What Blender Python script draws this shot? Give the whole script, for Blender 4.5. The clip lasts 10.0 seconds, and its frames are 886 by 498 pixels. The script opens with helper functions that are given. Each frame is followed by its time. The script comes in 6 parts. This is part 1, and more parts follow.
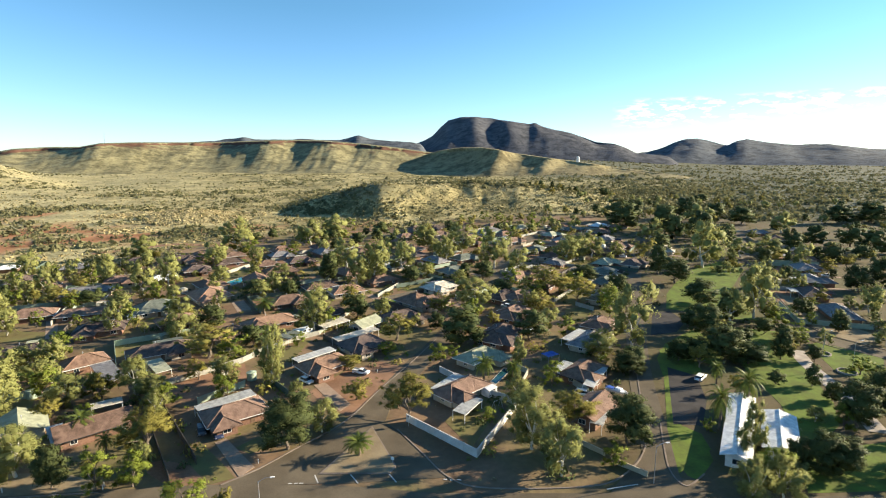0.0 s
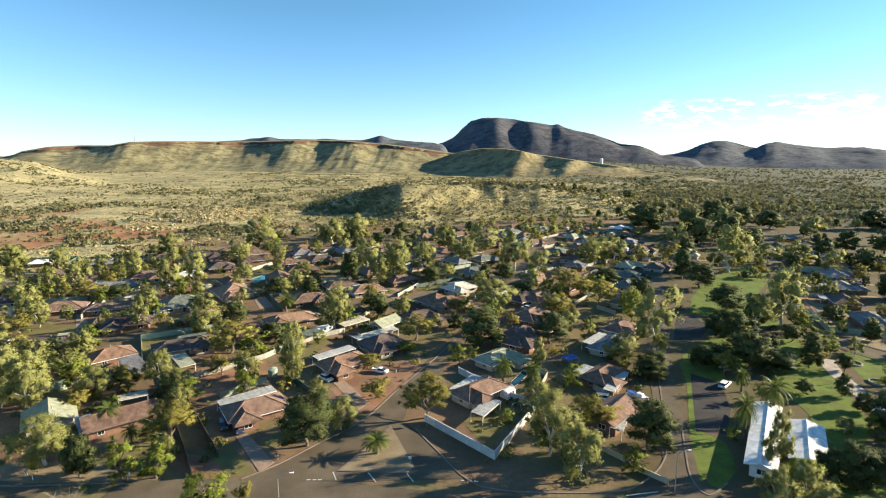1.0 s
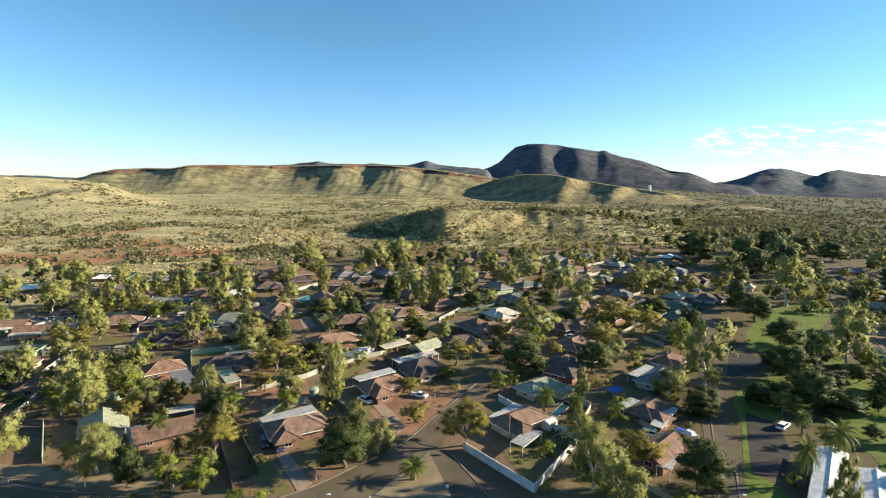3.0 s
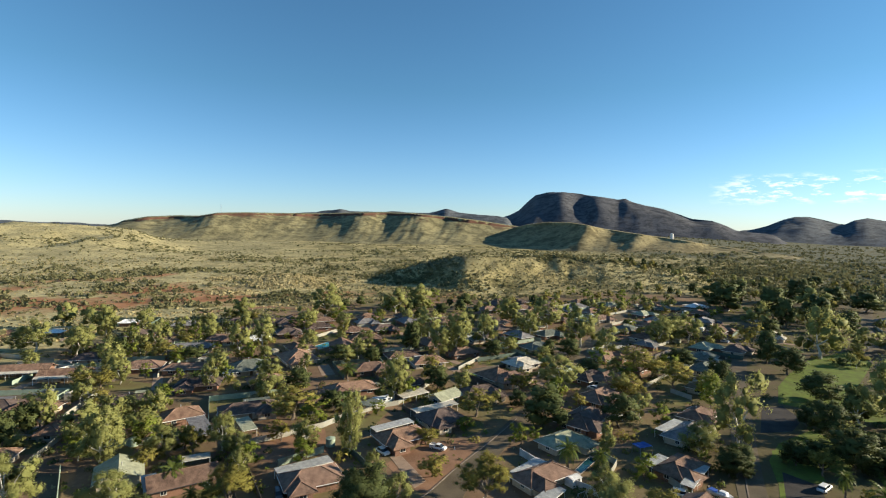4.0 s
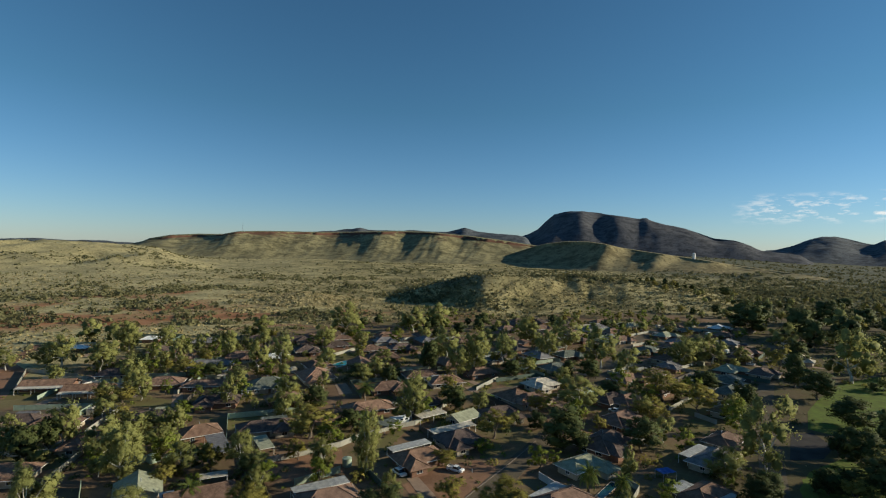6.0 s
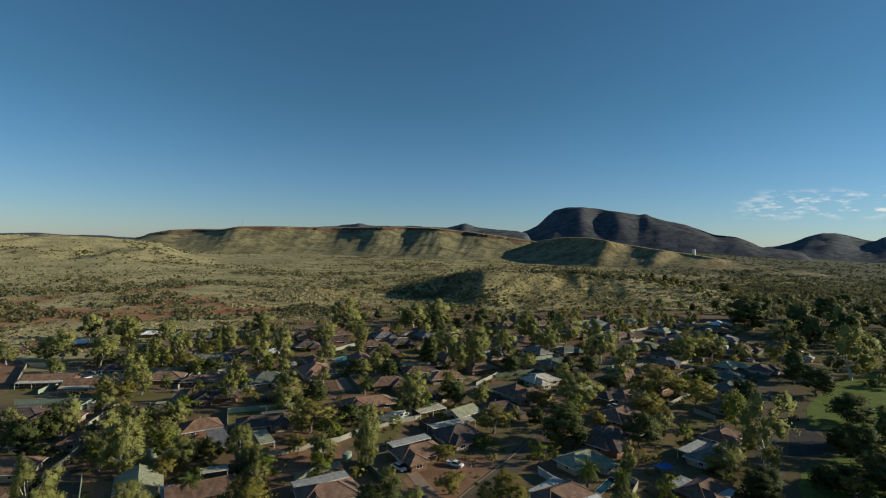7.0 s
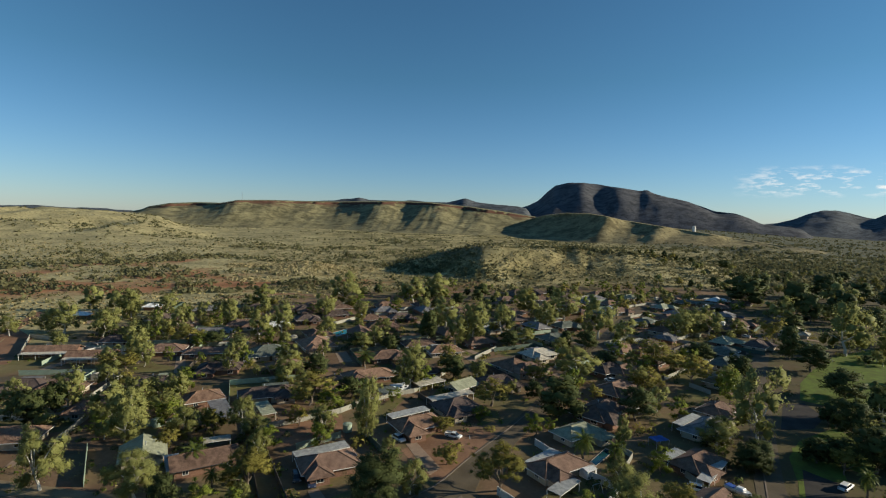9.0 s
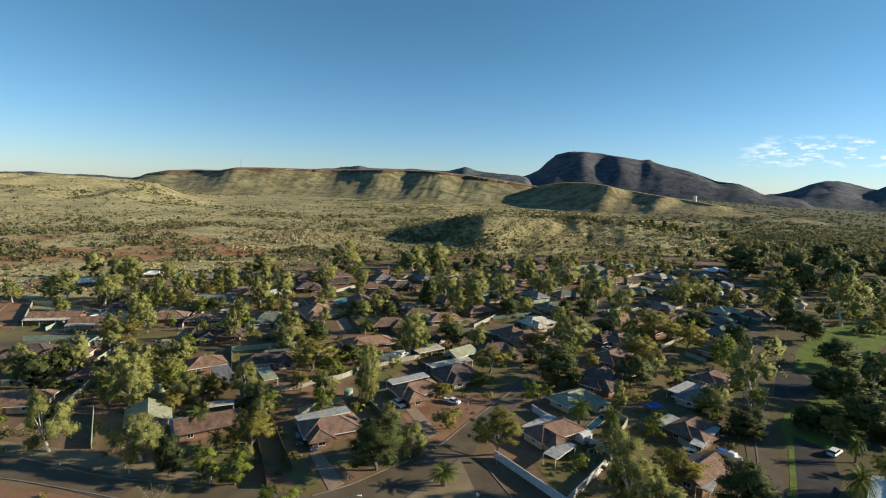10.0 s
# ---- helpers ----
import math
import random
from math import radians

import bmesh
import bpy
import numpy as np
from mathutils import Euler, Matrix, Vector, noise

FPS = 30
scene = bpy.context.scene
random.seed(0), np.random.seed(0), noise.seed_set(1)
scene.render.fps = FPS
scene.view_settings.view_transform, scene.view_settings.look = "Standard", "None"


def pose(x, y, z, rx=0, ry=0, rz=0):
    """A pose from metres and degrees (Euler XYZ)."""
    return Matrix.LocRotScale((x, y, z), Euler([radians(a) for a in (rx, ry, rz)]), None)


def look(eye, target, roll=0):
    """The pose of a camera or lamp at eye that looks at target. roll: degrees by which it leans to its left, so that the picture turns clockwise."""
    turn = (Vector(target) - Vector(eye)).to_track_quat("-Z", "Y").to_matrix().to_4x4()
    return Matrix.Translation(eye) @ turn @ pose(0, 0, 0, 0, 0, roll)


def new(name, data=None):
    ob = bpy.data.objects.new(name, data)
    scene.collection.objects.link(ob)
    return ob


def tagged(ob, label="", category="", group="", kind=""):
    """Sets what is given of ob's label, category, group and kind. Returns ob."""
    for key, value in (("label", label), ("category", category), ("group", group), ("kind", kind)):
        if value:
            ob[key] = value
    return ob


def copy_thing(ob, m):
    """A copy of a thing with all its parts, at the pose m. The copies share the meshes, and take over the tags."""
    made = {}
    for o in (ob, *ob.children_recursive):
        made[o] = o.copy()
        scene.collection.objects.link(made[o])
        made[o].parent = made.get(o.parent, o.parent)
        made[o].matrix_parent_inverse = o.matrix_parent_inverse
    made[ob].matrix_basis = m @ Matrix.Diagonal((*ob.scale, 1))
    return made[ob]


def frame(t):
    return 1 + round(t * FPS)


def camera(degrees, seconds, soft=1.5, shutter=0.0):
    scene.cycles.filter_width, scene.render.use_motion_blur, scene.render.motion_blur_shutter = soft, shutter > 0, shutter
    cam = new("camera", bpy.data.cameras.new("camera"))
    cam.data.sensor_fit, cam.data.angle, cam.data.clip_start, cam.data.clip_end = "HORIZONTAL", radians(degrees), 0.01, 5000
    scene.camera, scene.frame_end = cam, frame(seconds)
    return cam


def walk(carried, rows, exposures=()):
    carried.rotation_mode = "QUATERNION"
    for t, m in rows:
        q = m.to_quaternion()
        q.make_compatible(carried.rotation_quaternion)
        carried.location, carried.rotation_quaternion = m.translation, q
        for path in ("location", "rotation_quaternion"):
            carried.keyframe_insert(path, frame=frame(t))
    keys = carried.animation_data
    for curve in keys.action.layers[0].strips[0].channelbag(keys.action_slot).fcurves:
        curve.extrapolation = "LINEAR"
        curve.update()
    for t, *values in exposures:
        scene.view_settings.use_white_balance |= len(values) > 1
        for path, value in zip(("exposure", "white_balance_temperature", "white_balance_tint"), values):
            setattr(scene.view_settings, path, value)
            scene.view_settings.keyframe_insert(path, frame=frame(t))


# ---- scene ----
import itertools
from functools import lru_cache

# camera: a drone hovering on one spot, turning to its left and tilting
EYE = 58.0
cam = camera(80.9, 10.0, soft=1.12)


def aim(yaw, pitch, lean):
    return pose(0, 0, EYE) @ pose(0, 0, 0, 90 + pitch, 0, yaw) @ pose(0, 0, 0, 0, 0, lean)


TURNS = [
    (0.0, -10.97, -10.14, -0.16),
    (0.5, -9.89, -10.10, 0.06),
    (1.0, -8.68, -10.07, 0.25),
    (1.5, -7.35, -10.04, 0.47),
    (2.0, -6.17, -10.08, 0.67),
    (2.5, -4.91, -9.46, 0.77),
    (2.7, -4.53, -8.75, 0.79),
    (3.8, -2.06, -3.21, 0.91),
    (4.0, -1.63, -2.24, 0.95),
    (4.5, -0.76, -0.93, 0.95),
    (5.0, -0.02, -0.31, 0.99),
    (5.5, 0.34, -0.11, 1.04),
    (7.0, 0.41, -0.67, 1.26),
    (7.5, 0.44, -0.98, 1.35),
    (8.0, 0.45, -1.47, 1.39),
    (8.5, 0.40, -2.34, 1.51),
    (9.0, 0.32, -3.43, 1.62),
    (9.5, 0.27, -4.38, 1.75),
    (10.0, 0.21, -6.85, 1.92),
]
walk(cam, [(t, aim(a, b, c)) for t, a, b, c in TURNS],
     exposures=[(0.0, 1.62, 6500, 10), (1.5, 1.57, 6500, 10), (2.5, 1.54, 6480, 10), (4.0, 1.05, 6350, 9), (5.0, 0.69, 6250, 7), (5.7, 0.38, 6200, 6), (7.5, 0.07, 6150, 6), (9.0, 0.36, 6200, 7), (10.0, 0.78, 6300, 8)])

# daylight: a low sun ahead and to the right, clear sky
SUN_AZ, SUN_EL = 86.0, 18.0
world = bpy.data.worlds.new("sky")
scene.world = world
world.use_nodes = True
wn, wl = world.node_tree.nodes, world.node_tree.links
sky = wn.new("ShaderNodeTexSky")
sky.sky_type = "NISHITA"
sky.sun_disc = False
sky.sun_elevation, sky.sun_rotation = radians(SUN_EL), radians(SUN_AZ)
sky.air_density, sky.dust_density, sky.ozone_density = 1.0, 0.1, 3.5
wn["Background"].inputs[1].default_value = 0.066


def sky_math(op, a, b=0.0, c=0.0):
    q = wn.new("ShaderNodeMath")
    q.operation = op
    for i, v in enumerate((a, b, c)):
        if isinstance(v, (int, float)):
            q.inputs[i].default_value = v
        else:
            wl.new(v, q.inputs[i])
    return q.outputs[0]


# small broken clouds low over the far hills
way = wn.new("ShaderNodeTexCoord").outputs["Generated"]
sep = wn.new("ShaderNodeSeparateXYZ")
wl.new(way, sep.inputs[0])
stretch = wn.new("ShaderNodeMapping")
stretch.inputs["Scale"].default_value = (34, 34, 120)
wl.new(way, stretch.inputs["Vector"])
puff = wn.new("ShaderNodeTexNoise")
puff.inputs["Scale"].default_value, puff.inputs["Detail"].default_value, puff.inputs["Roughness"].default_value = 1.0, 6, 0.6
wl.new(stretch.outputs[0], puff.inputs["Vector"])
low = sky_math("SMOOTH_MIN", sky_math("MULTIPLY", sky_math("SUBTRACT", sep.outputs["Z"], 0.046), 60), sky_math("MULTIPLY", sky_math("SUBTRACT", 0.100, sep.outputs["Z"]), 45), 0.3)
side = sky_math("MULTIPLY", sky_math("SUBTRACT", sep.outputs["X"], 0.475), 18)
gate = sky_math("MULTIPLY", sky_math("MINIMUM", sky_math("MAXIMUM", low, 0), 1), sky_math("MINIMUM", sky_math("MAXIMUM", side, 0), 1))
gate = sky_math("MULTIPLY", gate, sky_math("GREATER_THAN", sep.outputs["Y"], 0))
cover = sky_math("MULTIPLY", sky_math("MINIMUM", sky_math("MAXIMUM", sky_math("MULTIPLY", sky_math("SUBTRACT", puff.outputs[0], 0.49), 6.5), 0), 1), gate)
tint = wn.new("ShaderNodeMix")
tint.data_type, tint.blend_type = "RGBA", "MULTIPLY"
tint.inputs[0].default_value = 1.0
shade = wn.new("ShaderNodeMix")
shade.data_type = "RGBA"
shade.inputs[6].default_value, shade.inputs[7].default_value = (0.96, 1.11, 1.42, 1), (0.70, 1.0, 1.05, 1)
wl.new(sky_math("MINIMUM", sky_math("MULTIPLY", sky_math("ABSOLUTE", sep.outputs["Z"]), 4), 1), shade.inputs[0])
wl.new(shade.outputs[2], tint.inputs[7])
wl.new(sky.outputs[0], tint.inputs[6])
cloud = wn.new("ShaderNodeMix")
cloud.data_type = "RGBA"
wl.new(sky_math("MULTIPLY", cover, 0.95), cloud.inputs[0])
wl.new(tint.outputs[2], cloud.inputs[6])
cloud.inputs[7].default_value = (11.0, 10.8, 10.4, 1)
wl.new(cloud.outputs[2], wn["Background"].inputs[0])
sun = new("sun", bpy.data.lights.new("sun", "SUN"))
sun.data.energy, sun.data.angle, sun.data.color = 5.0, radians(0.6), (1.0, 0.86, 0.63)
sa, se = radians(SUN_AZ), radians(SUN_EL)
sun.matrix_world = look((0, 0, 300), (-math.sin(sa) * math.cos(se), -math.cos(sa) * math.cos(se), 300 - math.sin(se)))

# ---------------------------------------------------------------- materials
def mat(name, dark, light, scale=1.0, rough=0.85, bump=0.2, metal=0.0, fine=None, island=0.0, per_object=0.0, waves=0.0, leaf=0.0):
    """Two tones mixed by noise at two scales, with relief; waves: ribs a metre."""
    m = bpy.data.materials.new(name)
    m.use_nodes = True
    n, l = m.node_tree.nodes, m.node_tree.links
    b = n["Principled BSDF"]
    tc = n.new("ShaderNodeTexCoord")
    big, small = n.new("ShaderNodeTexNoise"), n.new("ShaderNodeTexNoise")
    big.inputs["Scale"].default_value, big.inputs["Detail"].default_value = scale, 6
    small.inputs["Scale"].default_value, small.inputs["Detail"].default_value = fine or scale * 9, 4
    for q in (big, small):
        l.new(tc.outputs["Object"], q.inputs["Vector"])
    add = n.new("ShaderNodeMath")
    add.operation = "MULTIPLY_ADD"
    l.new(small.outputs[0], add.inputs[0])
    add.inputs[1].default_value = 0.5
    l.new(big.outputs[0], add.inputs[2])
    last = add.outputs[0]
    if island or per_object:
        src = n.new("ShaderNodeNewGeometry").outputs["Random Per Island"] if island else n.new("ShaderNodeObjectInfo").outputs["Random"]
        more = n.new("ShaderNodeMath")
        more.operation = "MULTIPLY_ADD"
        l.new(src, more.inputs[0])
        more.inputs[1].default_value = island or per_object
        l.new(last, more.inputs[2])
        last = more.outputs[0]
        if island and per_object:
            again = n.new("ShaderNodeMath")
            again.operation = "MULTIPLY_ADD"
            l.new(n.new("ShaderNodeObjectInfo").outputs["Random"], again.inputs[0])
            again.inputs[1].default_value = per_object
            l.new(last, again.inputs[2])
            last = again.outputs[0]
    extra = (island + per_object) / 2
    ramp = n.new("ShaderNodeMapRange")
    ramp.inputs["From Min"].default_value, ramp.inputs["From Max"].default_value = 0.5 + extra * 0.4, 1.0 + extra * 1.6
    l.new(last, ramp.inputs["Value"])
    mix = n.new("ShaderNodeMix")
    mix.data_type = "RGBA"
    mix.inputs[6].default_value, mix.inputs[7].default_value = (*dark, 1), (*light, 1)
    l.new(ramp.outputs[0], mix.inputs[0])
    l.new(mix.outputs[2], b.inputs["Base Color"])
    b.inputs["Roughness"].default_value, b.inputs["Metallic"].default_value = rough, metal
    if rough >= 0.85:
        b.inputs["Specular IOR Level"].default_value = 0.1
    if bump:
        bp = n.new("ShaderNodeBump")
        bp.inputs["Strength"].default_value, bp.inputs["Distance"].default_value = bump, 0.06
        l.new(small.outputs[0], bp.inputs["Height"])
        if waves:
            wv = n.new("ShaderNodeTexWave")
            wv.inputs["Scale"].default_value = waves
            wv.bands_direction = "X"
            l.new(tc.outputs["Object"], wv.inputs["Vector"])
            b2 = n.new("ShaderNodeBump")
            b2.inputs["Strength"].default_value, b2.inputs["Distance"].default_value = 0.6, 0.05
            l.new(wv.outputs["Color"], b2.inputs["Height"])
            l.new(bp.outputs[0], b2.inputs["Normal"])
            l.new(b2.outputs[0], b.inputs["Normal"])
        else:
            l.new(bp.outputs[0], b.inputs["Normal"])
    if leaf:
        b.inputs["Specular IOR Level"].default_value = 0.05
        tr = n.new("ShaderNodeBsdfTranslucent")
        l.new(mix.outputs[2], tr.inputs["Color"])
        ms = n.new("ShaderNodeMixShader")
        ms.inputs[0].default_value = leaf
        l.new(b.outputs[0], ms.inputs[1])
        l.new(tr.outputs[0], ms.inputs[2])
        l.new(ms.outputs[0], n["Material Output"].inputs["Surface"])
    return m


M = {
    "gum_leaf": mat("gum_leaf", (0.158, 0.165, 0.055), (0.352, 0.36, 0.128), 0.5, 0.6, 0, island=0.2, per_object=0.3, leaf=0.38),
    "fig_leaf": mat("fig_leaf", (0.045, 0.057, 0.022), (0.11, 0.13, 0.047), 0.5, 0.6, 0, island=0.2, per_object=0.3, leaf=0.12),
    "acacia_leaf": mat("acacia_leaf", (0.15, 0.14, 0.035), (0.33, 0.29, 0.08), 0.5, 0.7, 0, island=0.2, per_object=0.3, leaf=0.3),
    "bush_leaf": mat("bush_leaf", (0.10, 0.13, 0.022), (0.25, 0.29, 0.055), 0.5, 0.55, 0, island=0.2, per_object=0.3, leaf=0.3),
    "palm_leaf": mat("palm_leaf", (0.07, 0.10, 0.02), (0.17, 0.19, 0.05), 0.5, 0.45, 0, island=0.3, leaf=0.3),
    "scrub_leaf": mat("scrub_leaf", (0.105, 0.104, 0.05), (0.22, 0.207, 0.105), 0.01, 0.8, 0, island=0.3, leaf=0.3),
    "tuft": mat("tuft", (0.24, 0.19, 0.09), (0.42, 0.35, 0.18), 0.02, 0.9, 0, island=0.3),
    "straw": mat("straw", (0.30, 0.245, 0.125), (0.50, 0.43, 0.235), 0.02, 0.9, 0, island=0.3),
    "white_bark": mat("white_bark", (0.36, 0.33, 0.28), (0.68, 0.65, 0.58), 0.9, 0.8, 0.3),
    "grey_bark": mat("grey_bark", (0.10, 0.08, 0.06), (0.24, 0.19, 0.15), 2.0, 0.9, 0.5),
    "yard_grass": mat("yard_grass", (0.13, 0.10, 0.05), (0.165, 0.158, 0.058), 0.2, 0.95, 0.4, fine=3.0),
    "verge": mat("verge", (0.175, 0.132, 0.085), (0.29, 0.233, 0.145), 0.3, 0.95, 0.5, fine=4.0),
    "lawn": mat("lawn", (0.095, 0.108, 0.032), (0.14, 0.198, 0.036), 0.28, 0.95, 0.5, fine=1.3),
    "asphalt": mat("asphalt", (0.082, 0.066, 0.046), (0.156, 0.126, 0.087), 0.15, 0.85, 0.2, fine=5.0),
    "bitumen": mat("bitumen", (0.036, 0.033, 0.032), (0.075, 0.068, 0.063), 0.2, 0.85, 0.2, fine=5.0),
    "kerb": mat("kerb", (0.16, 0.125, 0.10), (0.27, 0.22, 0.18), 0.4, 0.9, 0.2),
    "concrete": mat("concrete", (0.30, 0.26, 0.22), (0.48, 0.42, 0.36), 0.4, 0.85, 0.2),
    "red_dirt": mat("red_dirt", (0.17, 0.095, 0.058), (0.30, 0.175, 0.11), 0.15, 0.95, 0.3, fine=2.0),
    "paving": mat("paving", (0.23, 0.165, 0.12), (0.35, 0.255, 0.185), 0.6, 0.85, 0.2),
    "line_paint": mat("line_paint", (0.42, 0.40, 0.36), (0.62, 0.60, 0.56), 2.0, 0.7, 0.1),
    "brick_wall": mat("brick_wall", (0.15, 0.085, 0.06), (0.27, 0.16, 0.115), 3.0, 0.9, 0.3),
    "cream_wall": mat("cream_wall", (0.33, 0.27, 0.20), (0.50, 0.43, 0.33), 0.7, 0.8, 0.1),
    "white_paint": mat("white_paint", (0.60, 0.58, 0.54), (0.82, 0.80, 0.77), 0.7, 0.55, 0.05),
    "dark_metal": mat("dark_metal", (0.03, 0.03, 0.032), (0.07, 0.07, 0.07), 2.0, 0.45, 0.05),
    "glass": mat("glass", (0.015, 0.02, 0.025), (0.03, 0.04, 0.05), 0.5, 0.08, 0),
    "timber": mat("timber", (0.10, 0.06, 0.035), (0.24, 0.15, 0.09), 1.5, 0.8, 0.3),
    "tyre": mat("tyre", (0.015, 0.015, 0.015), (0.04, 0.04, 0.04), 5.0, 0.9, 0.1),
    "silver": mat("silver", (0.45, 0.45, 0.46), (0.65, 0.65, 0.66), 3.0, 0.35, 0.02, metal=0.7),
    "car_white": mat("car_white", (0.70, 0.70, 0.69), (0.82, 0.82, 0.81), 1.0, 0.25, 0),
    "car_blue": mat("car_blue", (0.02, 0.03, 0.07), (0.05, 0.07, 0.14), 1.0, 0.25, 0),
    "car_grey": mat("car_grey", (0.06, 0.06, 0.065), (0.12, 0.12, 0.13), 1.0, 0.25, 0),
    "lamp_red": mat("lamp_red", (0.25, 0.01, 0.01), (0.4, 0.02, 0.02), 1.0, 0.2, 0),
    "water": mat("water", (0.02, 0.22, 0.32), (0.05, 0.36, 0.48), 0.6, 0.06, 0.1),
    "deep_water": mat("deep_water", (0.012, 0.05, 0.06), (0.02, 0.085, 0.10), 0.6, 0.06, 0.1),
    "blue_tarp": mat("blue_tarp", (0.02, 0.06, 0.28), (0.04, 0.12, 0.42), 0.8, 0.6, 0.3),
    "dry_wood": mat("dry_wood", (0.17, 0.15, 0.125), (0.34, 0.31, 0.27), 2.0, 0.9, 0.2),
}
ROOFS = {
    "brown": ((0.12, 0.075, 0.055), (0.24, 0.155, 0.115)), "brick": ((0.17, 0.10, 0.07), (0.30, 0.19, 0.13)),
    "dark": ((0.075, 0.055, 0.048), (0.15, 0.11, 0.095)), "grey": ((0.13, 0.125, 0.125), (0.24, 0.23, 0.23)),
    "green": ((0.095, 0.108, 0.088), (0.165, 0.18, 0.148)), "palegreen": ((0.205, 0.212, 0.145), (0.335, 0.345, 0.24)),
    "white": ((0.58, 0.58, 0.57), (0.82, 0.82, 0.80)), "cream": ((0.40, 0.36, 0.29), (0.60, 0.55, 0.45)), "zinc": ((0.30, 0.305, 0.30), (0.45, 0.455, 0.44)),
}
TILED = ("brown", "brick", "dark")
for key, (a, b) in ROOFS.items():
    M["roof_" + key] = mat("roof_" + key, tuple(v * 0.72 for v in a), tuple(v * 1.18 for v in b), 0.8, 0.85 if key in TILED else 0.6, 0.3, fine=6.0, waves=2.6 if key in TILED else 2.0, per_object=0.25)
    M["roof_" + key].node_tree.nodes["Principled BSDF"].inputs["Specular IOR Level"].default_value = 0.2
FENCES = {"wall": (0.62, 0.60, 0.56), "palewall": (0.38, 0.37, 0.31), "dark": (0.09, 0.075, 0.06), "green": (0.09, 0.13, 0.10), "palegreen": (0.34, 0.42, 0.32), "cream": (0.48, 0.40, 0.28)}
for key, c in FENCES.items():
    M["fence_" + key] = mat("fence_" + key, tuple(v * 0.7 for v in c), c, 0.6, 0.7, 0.15, waves=1.6, per_object=0.2)


# ---------------------------------------------------------------- builders
def linked(name, verts, faces, material, parent=None, smooth=False, label=""):
    me = bpy.data.meshes.new(name)
    me.from_pydata([tuple(v) for v in verts], [], [tuple(f) for f in faces])
    for mm in (material if isinstance(material, (list, tuple)) else [material]):
        me.materials.append(mm)
    if smooth:
        me.polygons.foreach_set("use_smooth", [True] * len(me.polygons))
    ob = new(name, me)
    ob.parent = parent
    return tagged(ob, label)


def part(name, bm, material, parent, label=""):
    me = bpy.data.meshes.new(name)
    bm.to_mesh(me)
    bm.free()
    me.materials.append(material)
    ob = new(name, me)
    ob.parent = parent
    return tagged(ob, label)


def empty(name, x, y, rot=0.0, z=0.0, **tags):
    ob = new(name)
    ob.empty_display_size = 0.5
    ob.matrix_world = pose(x, y, z, 0, 0, rot)
    return tagged(ob, **tags)


def box(bm, x, y, z, sx, sy, sz, bevel=0.0, m=None):
    """A box by its centre and size."""
    t = (m or Matrix.Identity(4)) @ Matrix.LocRotScale((x, y, z), None, (sx, sy, sz))
    r = bmesh.ops.create_cube(bm, size=1.0, matrix=t)
    if bevel:
        edges = {e for v in r["verts"] for e in v.link_edges}
        bmesh.ops.bevel(bm, geom=list(edges), offset=bevel, segments=1, affect="EDGES")
    return bm


def boxed(name, material, parent, *args, bevel=0.0, label=""):
    return part(name, box(bmesh.new(), *args, bevel=bevel), material, parent, label)


def tube(bm, a, b, r0, r1, n=6):
    a, b = Vector(a), Vector(b)
    q = (b - a).to_track_quat("Z", "Y").to_matrix().to_4x4()
    bmesh.ops.create_cone(bm, cap_ends=True, segments=n, radius1=r0, radius2=r1, depth=(b - a).length, matrix=Matrix.Translation((a + b) / 2) @ q)


# smooth value noise over the plan
TABLE = np.random.RandomState(7).rand(256, 256)


def value_noise(x, y):
    xi, yi = np.floor(x).astype(int), np.floor(y).astype(int)
    fx, fy = x - xi, y - yi
    fx, fy = fx * fx * (3 - 2 * fx), fy * fy * (3 - 2 * fy)
    q = lambda i, j: TABLE[(xi + i) % 256, (yi + j) % 256]
    return (q(0, 0) * (1 - fx) + q(1, 0) * fx) * (1 - fy) + (q(0, 1) * (1 - fx) + q(1, 1) * fx) * fy - 0.5


def fbm(x, y, octaves=5):
    return sum(value_noise(x * 2.03**k + 17 * k, y * 2.03**k + 31 * k) / 1.9**k for k in range(octaves))


def ramp(a, b, v):
    k = np.clip((v - a) / (b - a), 0, 1)
    return k * k * (3 - 2 * k)


KNOLL_AZ = [-9.5, -7.9, -5.5, -2.4, 0.7, 2.6, 4.1, 5.7, 6.9, 8.7, 11.7, 15.3, 18.7, 21.4, 24.1, 27.1, 30.0, 33.0]
KNOLL_EL = [-6.6, -6.1, -5.4, -4.55, -3.62, -3.05, -2.86, -2.98, -3.15, -3.15, -3.1, -3.05, -3.2, -3.4, -3.75, -4.3, -4.8, -5.7]
HILL_AZ = [-66, -50, -43, -40.8, -38.5, -36.6, -34.5, -32.8, -30.5, -29.1, -27.6, -25.6, -23.0, -20.0]
HILL_EL = [-0.5, -0.35, -0.1, -0.16, -0.02, -0.1, -0.2, -0.24, -0.35, -0.62, -1.25, -2.0, -2.6, -3.2]
SPUR_AZ = [-46, -41, -37, -34.9, -32.7, -30.5, -28, -25.5, -22]
SPUR_EL = [-2.6, -1.9, -1.75, -1.55, -1.08, -1.15, -1.6, -2.2, -3.0]


def knoll_crest(az):
    """Distance of the knoll's crest line at a bearing."""
    return 532 + 6 * np.clip(4 - az, 0, 12) + 108 * ramp(4.5, 15, az)


